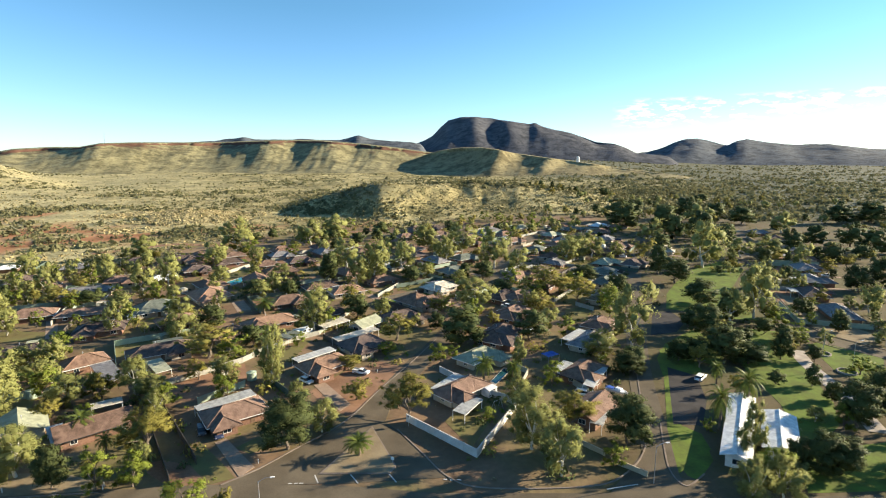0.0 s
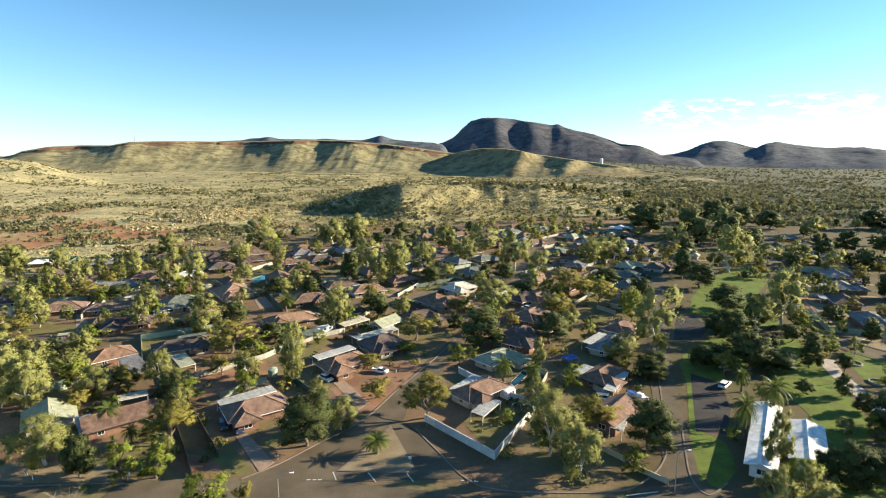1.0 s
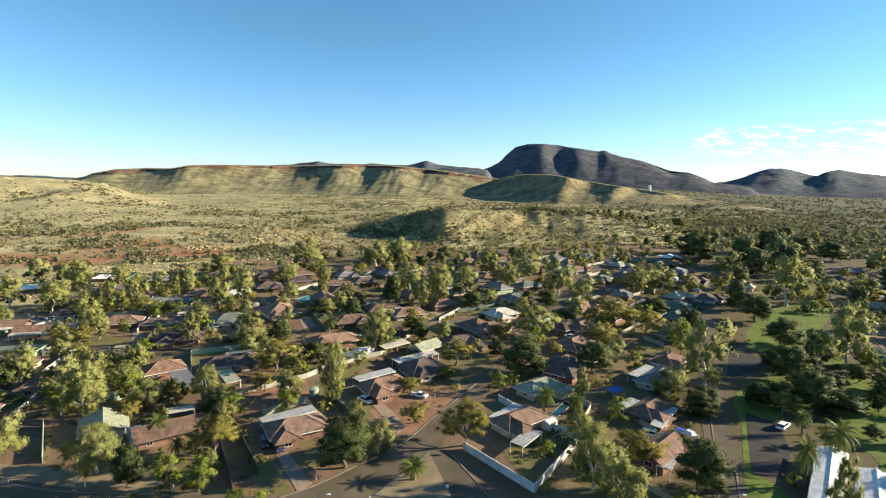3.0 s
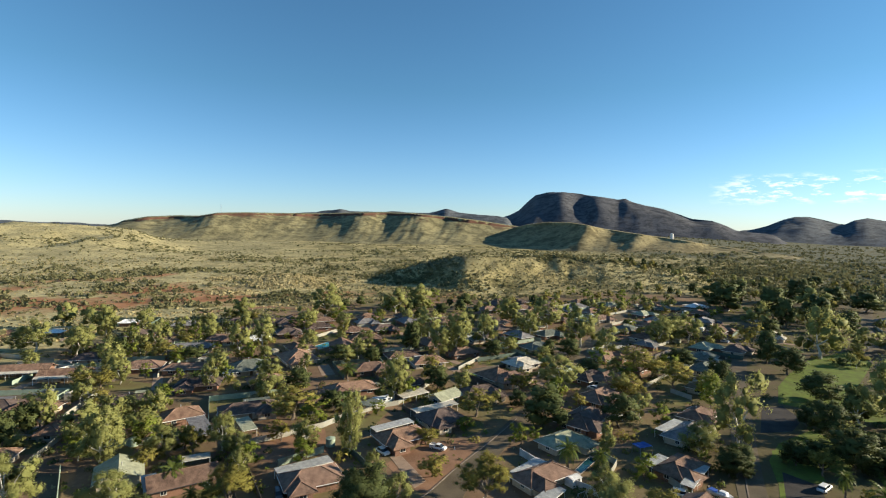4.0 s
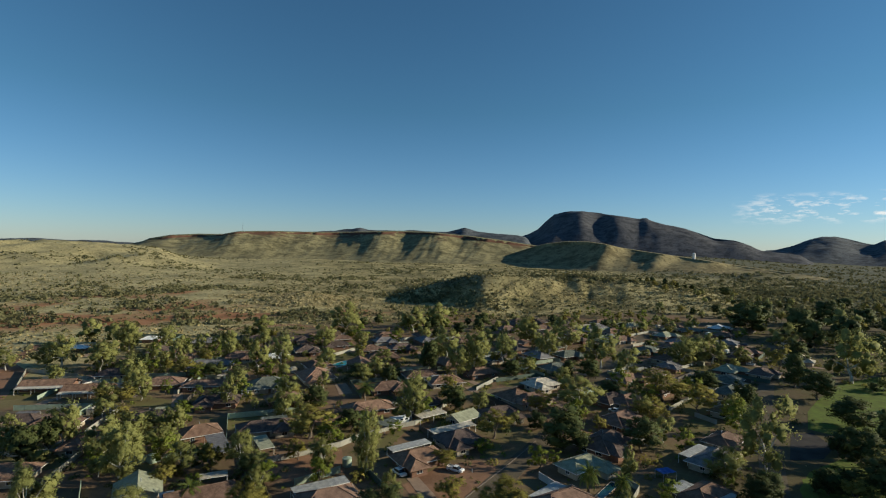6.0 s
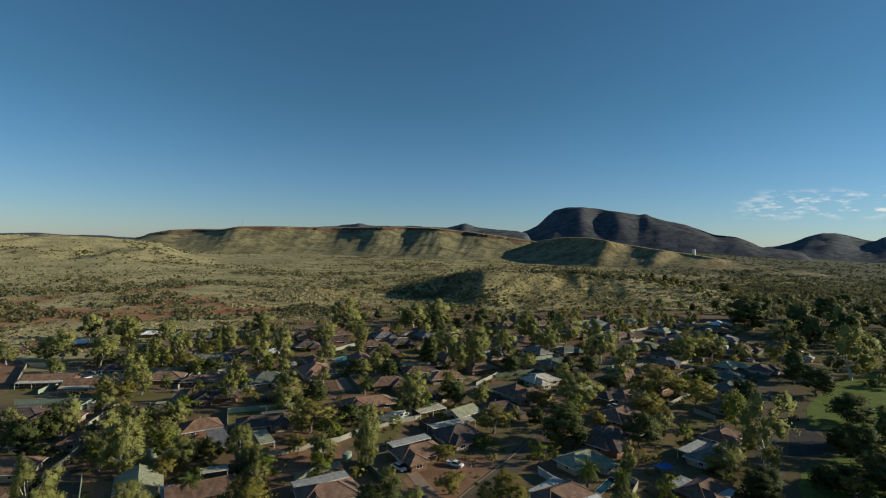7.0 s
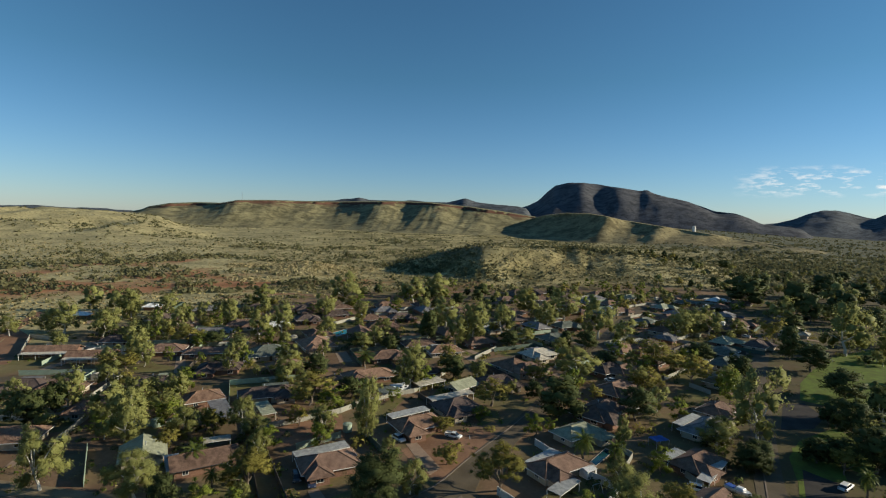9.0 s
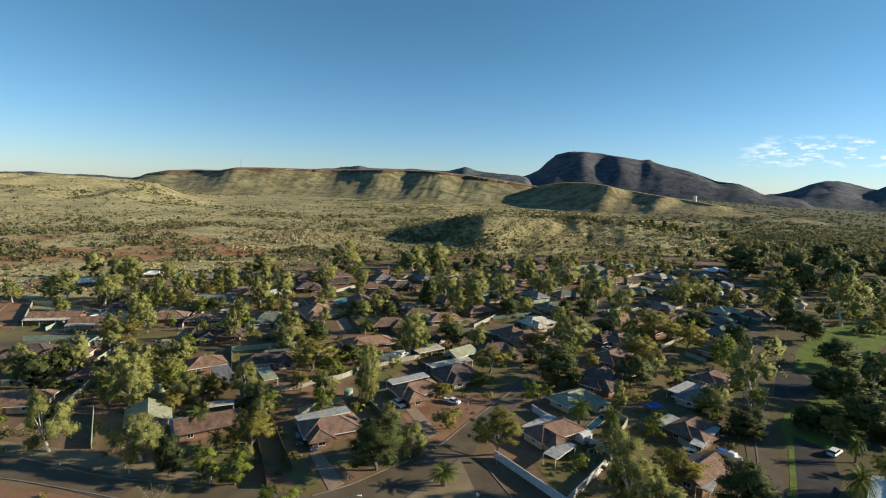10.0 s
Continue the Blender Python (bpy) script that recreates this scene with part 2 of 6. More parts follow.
def ground_z(x, y):
    """Height of the open ground: level in town, a knoll and rolling hills beyond."""
    x, y = np.asarray(x, float), np.asarray(y, float)
    r, az = np.hypot(x, y), np.degrees(np.arctan2(x, y))
    z = (fbm(x / 260, y / 260) * 9 + 4) * ramp(390, 900, r) + (10 * ramp(700, 1700, r) + 24 * ramp(1450, 2200, r)) * ramp(40, 22, az)
    crest = knoll_crest(az)
    k = np.maximum(0, crest * np.tan(np.radians(np.interp(az, KNOLL_AZ, KNOLL_EL, left=-7, right=-7))) + EYE)
    u = np.where(r < crest, (crest - r) / (34 + 62 * ramp(5.5, 15, az)), (r - crest) / 150)
    lumps = fbm(x / 38, y / 38, 5)
    knoll = np.maximum(k - z, 0) * np.exp(-np.abs(u) ** 1.8) + 3.0 * lumps * np.exp(-np.abs(u * 0.75) ** 4) * ramp(1, 12, k)
    knoll += 7.0 * fbm(az / 1.3 + 3, r / 130, 3) * ramp(7.5, 10, az) * ramp(22, 16, az) * np.exp(-((u - 0.55) / 0.5) ** 2) * (r < crest)
    gully = 6 * np.exp(-(((az - 7.2 + 2.6 * np.clip(u, 0, 1)) / 0.9) ** 2)) * np.exp(-((u - 0.45) / 0.45) ** 2) * (r < crest)
    mound = (7 + 3 * lumps) * np.exp(-((r - 545) / 40) ** 2 - ((az + 15.5) / 3.6) ** 2)
    low = 11 * np.exp(-((r - 1150) / 70) ** 2 - ((az - 31.2) / 2.2) ** 2)
    ribs = 1 - 2.2 * np.abs(fbm(x / 110 + 5, y / 110, 4))
    hill = np.maximum(0, 1480 * np.tan(np.radians(np.interp(az, HILL_AZ, HILL_EL, left=-4, right=-4))) + EYE - z)
    spur = np.maximum(0, 1180 * np.tan(np.radians(np.interp(az, SPUR_AZ, SPUR_EL, left=-4, right=-4))) + EYE - z)
    left = hill * np.exp(-np.abs((r - 1480) / 300) ** 2.0) * (0.78 + 0.26 * ribs)
    left = np.maximum(left, spur * np.exp(-np.abs((r - 1180) / np.where(r < 1180, 150, 260)) ** 1.8) * (0.78 + 0.28 * ribs))
    return z + knoll - gully + mound + low + left


# ---------------------------------------------------------------- terrain
def ground_material():
    """Red earth with dry grass and stony patches; the share of grass grows away from the town."""
    m = bpy.data.materials.new("earth")
    m.use_nodes = True
    n, l = m.node_tree.nodes, m.node_tree.links
    b = n["Principled BSDF"]
    pos = n.new("ShaderNodeNewGeometry").outputs["Position"]

    def tex(scale, detail=6, rough=0.55):
        t = n.new("ShaderNodeTexNoise")
        t.inputs["Scale"].default_value, t.inputs["Detail"].default_value, t.inputs["Roughness"].default_value = scale, detail, rough
        l.new(pos, t.inputs["Vector"])
        return t.outputs[0]

    def mapped(v, a, c, lo=0.0, hi=1.0):
        r = n.new("ShaderNodeMapRange")
        l.new(v, r.inputs["Value"])
        for i, q in zip((1, 2, 3, 4), (a, c, lo, hi)):
            r.inputs[i].default_value = q
        return r.outputs[0]

    def blend(f, a, c):
        x = n.new("ShaderNodeMix")
        x.data_type = "RGBA"
        l.new(f, x.inputs[0])
        for i, q in ((6, a), (7, c)):
            if isinstance(q, tuple):
                x.inputs[i].default_value = (*q, 1)
            else:
                l.new(q, x.inputs[i])
        return x.outputs[2]

    wild = n.new("ShaderNodeAttribute")
    wild.attribute_name = "wild"
    town = blend(mapped(tex(0.08), 0.35, 0.7), (0.155, 0.10, 0.062), (0.275, 0.18, 0.112))
    town = blend(mapped(tex(0.035, 4), 0.46, 0.62), town, (0.168, 0.143, 0.068))
    dry = blend(mapped(tex(0.012), 0.4, 0.62), (0.33, 0.275, 0.125), (0.55, 0.465, 0.225))
    dry = blend(mapped(tex(0.03, 9, 0.72), 0.47, 0.58), dry, (0.13, 0.12, 0.05))
    lie = n.new("ShaderNodeAttribute")
    lie.attribute_name = "pale"
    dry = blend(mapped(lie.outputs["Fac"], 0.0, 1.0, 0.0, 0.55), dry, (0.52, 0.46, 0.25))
    # the dark end also paints the knoll's shaded flank into the ground colour
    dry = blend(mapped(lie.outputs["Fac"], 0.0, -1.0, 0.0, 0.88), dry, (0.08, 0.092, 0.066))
    dry = blend(mapped(tex(0.3, 3), 0.5, 0.6, 0.0, 0.6), dry, (0.12, 0.105, 0.05))
    red = blend(mapped(tex(0.03, 5), 0.4, 0.7), (0.28, 0.13, 0.062), (0.44, 0.23, 0.12))
    bare = n.new("ShaderNodeAttribute")
    bare.attribute_name = "bare"
    s = n.new("ShaderNodeMath")
    s.operation = "MULTIPLY_ADD"
    l.new(tex(0.018, 6), s.inputs[0])
    s.inputs[1].default_value = 1.3
    l.new(bare.outputs["Fac"], s.inputs[2])
    open_land = blend(mapped(s.outputs[0], 0.85, 1.05), dry, red)
    # right side of town: olive-brown ground, darkened further to stand for tree shade
    town = blend(mapped(lie.outputs["Fac"], 0.0, -0.6, 0.0, 0.85), town, blend(mapped(tex(0.09, 5), 0.4, 0.62), (0.098, 0.092, 0.04), (0.12, 0.093, 0.056)))
    land = blend(wild.outputs["Fac"], town, open_land)
    land = blend(mapped(tex(0.9, 3), 0.3, 0.8, 0.0, 0.35), land, (0.07, 0.05, 0.03))
    l.new(land, b.inputs["Base Color"])
    b.inputs["Roughness"].default_value, b.inputs["Specular IOR Level"].default_value = 0.95, 0.1
    bp = n.new("ShaderNodeBump")
    bp.inputs["Strength"].default_value, bp.inputs["Distance"].default_value = 0.5, 0.3
    l.new(tex(0.6, 6, 0.65), bp.inputs["Height"])
    l.new(bp.outputs[0], b.inputs["Normal"])
    return m


def grid_faces(rows, cols):
    i = np.arange((rows - 1) * cols).reshape(rows - 1, cols)[:, :-1].ravel()
    return np.stack([i, i + 1, i + cols + 1, i + cols], 1)


def sheet(name, az, rad, z_of, material, **attrs):
    """A sheet over a fan of bearings and distances; z_of gives its height."""
    a, r = np.meshgrid(np.radians(az), rad)
    x, y = r * np.sin(a), r * np.cos(a)
    z = z_of(x, y)
    f = grid_faces(len(rad), len(az))[:, ::-1]
    ob = linked(name, np.stack([x, y, z], -1).reshape(-1, 3).tolist(), f.tolist(), material, smooth=True)
    for key, fn in attrs.items():
        at = ob.data.attributes.new(key, "FLOAT", "POINT")
        at.data.foreach_set("value", np.ascontiguousarray(fn(x, y).ravel(), dtype=np.float32))
    return ob


def town_edge(x, y):
    """0 in town, 1 in the open country."""
    r, az = np.hypot(x, y), np.degrees(np.arctan2(x, y))
    edge = np.interp(az, [-60, -45, -40, -37, -33, -30, -20, -8, 4, 12, 20, 30, 45], [205, 225, 262, 300, 315, 322, 348, 383, 430, 464, 500, 534, 557])
    return ramp(-25, 30, r - edge + 60 * fbm(x / 60, y / 60, 3))


def bare_land(x, y):
    r, az = np.hypot(x, y), np.degrees(np.arctan2(x, y))
    return np.exp(-((r - 600) / 150) ** 2) * ramp(-10, -26, az) * 0.36 + np.exp(-((r - 450) / 62) ** 2) * ramp(14, -2, az) * 0.4 - 0.12


def land_tone_and_shade(x, y):
    """Paler grass one way, darker wooded land the other, with shade of the knoll and the town trees painted in."""
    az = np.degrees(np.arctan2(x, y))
    # knoll ground is darkened to stand for its shade, strongest on the left
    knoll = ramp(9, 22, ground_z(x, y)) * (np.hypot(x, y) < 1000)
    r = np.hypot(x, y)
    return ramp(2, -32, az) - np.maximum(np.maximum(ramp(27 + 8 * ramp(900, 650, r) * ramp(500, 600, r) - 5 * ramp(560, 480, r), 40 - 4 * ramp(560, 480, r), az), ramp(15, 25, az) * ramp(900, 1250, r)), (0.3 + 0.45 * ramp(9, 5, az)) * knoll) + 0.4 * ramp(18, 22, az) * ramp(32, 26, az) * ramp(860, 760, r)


EARTH = ground_material()
front = np.arange(-64, 64.01, 0.4)
bearings = np.concatenate([np.arange(-180, -64, 8.0), front, np.arange(68, 181, 8.0)])
bearings[-1] = 180
distances = np.concatenate([[0.01], np.geomspace(6, 400, 62), np.arange(406, 900, 6), np.arange(900, 1700, 12), np.geomspace(1700, 4950, 32)])
tagged(sheet("ground", bearings, distances, ground_z, EARTH, wild=town_edge, bare=bare_land, pale=land_tone_and_shade),
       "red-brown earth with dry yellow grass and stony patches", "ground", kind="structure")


def rock_material(name, low, high, cliff, grass_scale=0.01):
    """Grassy slopes with bare rock along the rim and in outcrops below it."""
    m = mat(name, low, high, grass_scale, 0.95, 0.5, fine=0.09)
    n, l = m.node_tree.nodes, m.node_tree.links
    geo = n.new("ShaderNodeNewGeometry")
    r = n.new("ShaderNodeAttribute")
    r.attribute_name = "rock"
    b = n["Principled BSDF"]
    old = b.inputs["Base Color"].links[0].from_socket
    spots = n.new("ShaderNodeTexNoise")
    spots.inputs["Scale"].default_value, spots.inputs["Detail"].default_value, spots.inputs["Roughness"].default_value = 0.022, 9, 0.75
    l.new(geo.outputs["Position"], spots.inputs["Vector"])
    much = n.new("ShaderNodeMapRange")
    much.inputs[1].default_value, much.inputs[2].default_value, much.inputs[4].default_value = 0.47, 0.58, 0.85
    l.new(spots.outputs[0], much.inputs["Value"])
    growth = n.new("ShaderNodeMix")
    growth.data_type = "RGBA"
    l.new(much.outputs[0], growth.inputs[0])
    l.new(old, growth.inputs[6])
    growth.inputs[7].default_value = (*[v * 0.5 for v in low], 1)
    old = growth.outputs[2]
    tufts = n.new("ShaderNodeTexNoise")
    tufts.inputs["Scale"].default_value, tufts.inputs["Detail"].default_value = 0.14, 3
    l.new(geo.outputs["Position"], tufts.inputs["Vector"])
    some = n.new("ShaderNodeMapRange")
    some.inputs[1].default_value, some.inputs[2].default_value, some.inputs[4].default_value = 0.55, 0.63, 0.7
    l.new(tufts.outputs[0], some.inputs["Value"])
    dots = n.new("ShaderNodeMix")
    dots.data_type = "RGBA"
    l.new(some.outputs[0], dots.inputs[0])
    l.new(old, dots.inputs[6])
    dots.inputs[7].default_value = (*[v * 0.38 for v in low], 1)
    old = dots.outputs[2]
    x = n.new("ShaderNodeMix")
    x.data_type = "RGBA"
    l.new(r.outputs["Fac"], x.inputs[0])
    l.new(old, x.inputs[6])
    x.inputs[7].default_value = (*cliff, 1)
    l.new(x.outputs[2], b.inputs["Base Color"])
    return m


def ridge(name, az, foot, edge, back, crest, material, cliff=0.0, gully=0.1, seed=0.0, steep=1.4, drop=0.0, rib=1.6, fade=1.5, shear=0.0, label=""):
    """A range of hills: from the foot up to an edge (bearing, distance) whose height follows crest (bearing, degrees above the eye), and away behind it."""
    bear = np.arange(az[0], az[1] + 0.01, 0.16 if cliff else 0.3)
    u = np.concatenate([np.linspace(0, 0.6, 20), np.linspace(0.62, 0.95, 34), np.linspace(0.956, 1.0, 14), 1 + np.linspace(0.015, 1, 16)])
    a, k = np.meshgrid(bear, u)
    ea, ed = zip(*edge)
    er = np.interp(a, ea, ed) * (1 + 0.03 * fbm(a / 2.3 + seed, a * 0 + seed, 1))
    soft = np.exp(-0.5 * (np.arange(-9, 10) / (3.5 if cliff else 1.8)) ** 2)
    er[:] = np.convolve(np.pad(er[0], 9, "edge"), soft / soft.sum(), "valid")
    wide = np.exp(-0.5 * (np.arange(-40, 41) / 18) ** 2)
    fr = foot if foot > 10 else er * 0 + foot * np.convolve(np.pad(er[0], 40, "edge"), wide / wide.sum(), "valid")
    rad = np.where(k < 1, fr + (er - fr) * k, er + (back - er) * (k - 1))
    at = a - shear * np.clip(1 - k, 0, 1) * (1 + 0.8 * fbm(a / 5 + seed, a * 0, 1))
    x, y = rad * np.sin(np.radians(at)), rad * np.cos(np.radians(at))
    caz, cel = zip(*crest)
    sky = np.interp(a, caz, cel)
    kk = np.clip(k, 0, 1)
    top = EYE + np.maximum(rad, er) * np.tan(np.radians(sky - drop * (1 - ramp(1.0, 1.3, k))))
    warp = 0.5 * fbm(x / 300 + seed, y / 300, 3)
    ribs = fbm(a / rib + warp + seed, kk * 1.3 + seed, 4) - 0.45 * np.abs(fbm(a / rib * 1.7 + 2 * warp + seed, kk * 0.8, 3))
    rim = cliff * np.clip(0.9 + 1.0 * fbm(a / 4.5 + seed, a * 0, 1), 0.4, 1.4)
    lip = 0.982 + 0.018 * fbm(a / 0.5 + seed, a * 0, 2)
    slope = (1 - rim) * (kk / lip).clip(0, 1) ** steep + rim * ramp(lip - 0.001, lip + 0.008, kk) if cliff else 1 - (1 - kk) ** steep
    body = slope + gully * ribs * np.sin(kk**(1.1 if steep < 1.8 else 2.6) * np.pi).clip(0, 1) ** 0.8
    fall = 1 - 0.9 * ramp(1.55, 2.0, k)
    base = ground_z(x, y) - 3
    ends = ramp(az[0], az[0] + fade, a) * ramp(az[1], az[1] - fade, a)
    z = base + (np.maximum(top - base, 0) * body * fall + (5 * fbm(x / 60, y / 60, 4) if cliff else 14 * fbm(x / 190, y / 190, 5)) * kk * (k < 0.97)) * ends - 4 * (1 - ends)
    ob = linked(name, np.stack([x, y, z], -1).reshape(-1, 3).tolist(), grid_faces(len(u), len(bear))[:, ::-1].tolist(), material, smooth=True)
    crag = ramp(0.08, 0.3, fbm(x / 35 + seed, y / 35, 3))
    rock = np.clip(ramp(lip - 0.02, lip - 0.004, kk) + 0.75 * ramp(lip - 0.22, lip - 0.03, kk) * crag, 0, 1) * (k < 0.992) * (cliff > 0.1)
    ob.data.attributes.new("rock", "FLOAT", "POINT").data.foreach_set("value", np.ascontiguousarray(rock.ravel(), dtype=np.float32))
    return tagged(ob, label, "hill", kind="structure")


GRASSY = rock_material("grassy_slope", (0.188, 0.168, 0.09), (0.313, 0.28, 0.15), (0.10, 0.054, 0.038))
SHOULDER = rock_material("grassy_shoulder", (0.20, 0.165, 0.086), (0.315, 0.268, 0.142), (0.105, 0.056, 0.038))
# mountain colour is darkened and blued to stand for its shade and haze
SHADED_SLOPE = rock_material("shaded_slope", (0.076, 0.082, 0.096), (0.135, 0.132, 0.138), (0.10, 0.08, 0.073), 0.006)
# farthest ranges: the blue of distant haze is painted into the slope colour
HAZED_SLOPE = rock_material("hazed_slope", (0.075, 0.088, 0.105), (0.135, 0.145, 0.155), (0.065, 0.062, 0.062), 0.004)
ridge("mesa", (-33, 13), 0.74, [(-35.7, 2350), (-30.2, 2230), (-28.6, 2130), (-25.6, 2210), (-22.6, 1950), (-18.9, 2010), (-12.2, 2210), (-10.6, 2130), (-7.3, 1870), (-4.4, 2000), (-2.6, 1900), (-0.9, 1830), (1.9, 1910), (3.4, 1830), (9.5, 1960)], 2900,
      [(-33, -0.60), (-30.5, 0.00), (-29.9, 0.31), (-28.1, 0.70), (-25.6, 0.88), (-23.5, 0.90), (-21.9, 1.24), (-19.2, 1.35), (-15.2, 1.38), (-11.7, 1.44), (-5.6, 1.70), (-1.9, 1.66), (2.5, 1.32), (5.6, 0.98), (8.1, 0.62), (9.9, 0.38), (13, -0.42)],
      GRASSY, cliff=0.13, gully=0.06, steep=1.75, drop=0.09, rib=1.5, shear=2.2, seed=4.0, label="flat-topped mesa with grassy slopes and a red rock rim")
ridge("mesa", (4.5, 40), 0.83, [(4.7, 1850), (6.5, 1790), (11.5, 1700), (17.3, 1410), (18.4, 1510), (19.4, 1510), (22.4, 1370), (24.0, 1440), (26.3, 1390), (28.8, 1470), (34.0, 1400), (40, 1400)], 2600,
      [(4.5, -1.40), (5.7, -1.00), (7.2, -0.55), (8.4, -0.10), (9.6, 0.32), (10.8, 0.64), (12.9, 0.91), (15.2, 0.92), (16.9, 0.69), (18.6, 0.32), (21.4, -0.08), (24, -0.42), (26.5, -0.77), (29, -1.15), (31.3, -1.45), (33.5, -1.70), (36, -2.00), (40, -2.80)],
      SHOULDER, cliff=0.09, gully=0.06, steep=1.7, drop=0.05, shear=1.6, rib=1.4, fade=2.5, seed=9.0, label="lower grassy shoulder of the mesa with shaded gullies")
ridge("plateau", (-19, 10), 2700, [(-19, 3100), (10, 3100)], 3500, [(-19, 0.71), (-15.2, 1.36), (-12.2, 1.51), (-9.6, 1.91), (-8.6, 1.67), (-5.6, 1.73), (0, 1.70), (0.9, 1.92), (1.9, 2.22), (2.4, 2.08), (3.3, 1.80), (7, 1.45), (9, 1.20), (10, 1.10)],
      HAZED_SLOPE, gully=0.04, seed=2.0, label="distant plateau with a small cone, blue-grey haze put into its colour")
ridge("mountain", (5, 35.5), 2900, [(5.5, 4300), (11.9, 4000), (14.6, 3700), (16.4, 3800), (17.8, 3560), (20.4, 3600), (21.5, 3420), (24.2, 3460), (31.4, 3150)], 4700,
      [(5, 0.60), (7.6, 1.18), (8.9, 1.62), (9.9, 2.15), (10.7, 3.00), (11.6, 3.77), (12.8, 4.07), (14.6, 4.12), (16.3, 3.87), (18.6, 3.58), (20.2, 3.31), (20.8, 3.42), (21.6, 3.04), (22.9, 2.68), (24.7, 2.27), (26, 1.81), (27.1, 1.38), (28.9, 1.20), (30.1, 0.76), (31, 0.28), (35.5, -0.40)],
      SHADED_SLOPE, gully=0.045, rib=1.6, seed=5.0, label="mountain with bare rocky flanks, shade and haze put into its dark colour")
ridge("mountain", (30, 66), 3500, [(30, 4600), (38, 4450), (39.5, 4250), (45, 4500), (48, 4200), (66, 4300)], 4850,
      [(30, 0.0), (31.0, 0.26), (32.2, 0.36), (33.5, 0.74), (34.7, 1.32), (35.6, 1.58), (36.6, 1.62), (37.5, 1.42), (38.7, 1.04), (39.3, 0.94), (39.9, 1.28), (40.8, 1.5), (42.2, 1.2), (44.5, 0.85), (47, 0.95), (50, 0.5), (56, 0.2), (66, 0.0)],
      HAZED_SLOPE, gully=0.1, rib=2.0, seed=12.0, label="far row of hills, blue-grey haze put into their colour")
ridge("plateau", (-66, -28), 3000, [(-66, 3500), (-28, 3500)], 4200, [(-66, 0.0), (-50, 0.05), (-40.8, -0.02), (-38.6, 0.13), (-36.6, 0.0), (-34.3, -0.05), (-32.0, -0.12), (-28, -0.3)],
      HAZED_SLOPE, gully=0.05, seed=15.0, label="low distant plateau on the horizon")


# ---------------------------------------------------------------- roads, lawns
BUILT, ALONG, CLEAR = [], [], []


def strip(name, pts, width, z, material, label, category):
    p = [Vector((*q, 0)) for q in pts]
    dense = []
    for i in range(len(p) - 1):
        a, b, c, d = p[max(i - 1, 0)], p[i], p[i + 1], p[min(i + 2, len(p) - 1)]
        for s in range(8):
            t = s / 8
            dense.append(0.5 * ((2 * b) + (c - a) * t + (2 * a - 5 * b + 4 * c - d) * t * t + (3 * b - a - 3 * c + d) * t**3))
    dense.append(p[-1])
    v = []
    for i, q in enumerate(dense):
        d = (dense[min(i + 1, len(dense) - 1)] - dense[max(i - 1, 0)]).normalized()
        s = Vector((d.y, -d.x, 0)) * width / 2
        for w in (-s, s):
            h = float(ground_z(q.x + w.x, q.y + w.y)) + z
            v += [(q.x + w.x, q.y + w.y, h), (q.x + w.x, q.y + w.y, h - 0.3)]
    f = []
    for i in range(len(dense) - 1):
        o = 4 * i
        f += [(o, o + 2, o + 6, o + 4), (o + 1, o, o + 4, o + 5), (o + 2, o + 3, o + 7, o + 6)]
    return tagged(linked(name, v, f, material), label, category, kind="structure")


def road(pts, width):
    for a, c in zip(pts, pts[1:]):
        n = int(math.dist(a, c) / 4) + 1
        ALONG.extend((a[0] + (c[0] - a[0]) * i / n, a[1] + (c[1] - a[1]) * i / n) for i in range(n + 1))
    strip("road", pts, width, 0.05 + 0.004 * (len(ALONG) % 7), M["asphalt"], "worn brown-grey asphalt road", "road")


def kerb_line(pts):
    strip("kerb", pts, 0.3, 0.15, M["kerb"], "worn concrete kerb along the road edge", "kerb")


SHEETS = itertools.count()


def patch(name, pts, z, material, label, category):
    z += 0.002 * (next(SHEETS) % 8)
    if name in ("road_apron", "car_park", "driveway", "traffic_island", "lawn"):
        c = (sum(p[0] for p in pts) / len(pts), sum(p[1] for p in pts) / len(pts))
        CLEAR.append((*c, max(math.dist(c, p) for p in pts) * (0.45 if name == "lawn" else 0.9)))
    bm = bmesh.new()
    top = [bm.verts.new((x, y, z)) for x, y in pts]
    f = bm.faces.new(top)
    f.normal_update()
    if f.normal.z < 0:
        f.normal_flip()
    r = bmesh.ops.extrude_face_region(bm, geom=[f])
    for e in r["geom"]:
        if isinstance(e, bmesh.types.BMVert):
            e.co.z = z
    for v in top:
        v.co.z = -0.2
    ob = part(name, bm, material, None)
    return tagged(ob, label, category, kind="structure")


def apron(pts):
    patch("road_apron", pts, 0.045, M["asphalt"], "worn brown-grey asphalt junction and parking", "road")


def car_park(pts):
    patch("car_park", pts, 0.02, M["bitumen"], "dark sealed car park beside the white hall", "car park")


def dirt(pts):
    patch("dirt_yard", pts, 0.02, M["red_dirt"], "bare raked red dirt yard", "dirt")


def driveway(pts):
    patch("driveway", pts, 0.06, M["paving"], "pinkish brick-paved driveway", "driveway")


def footpath(pts):
    strip("footpath", pts, 4.0, 0.06, M["concrete"], "wide pale concrete footpath beside the lawn", "path")


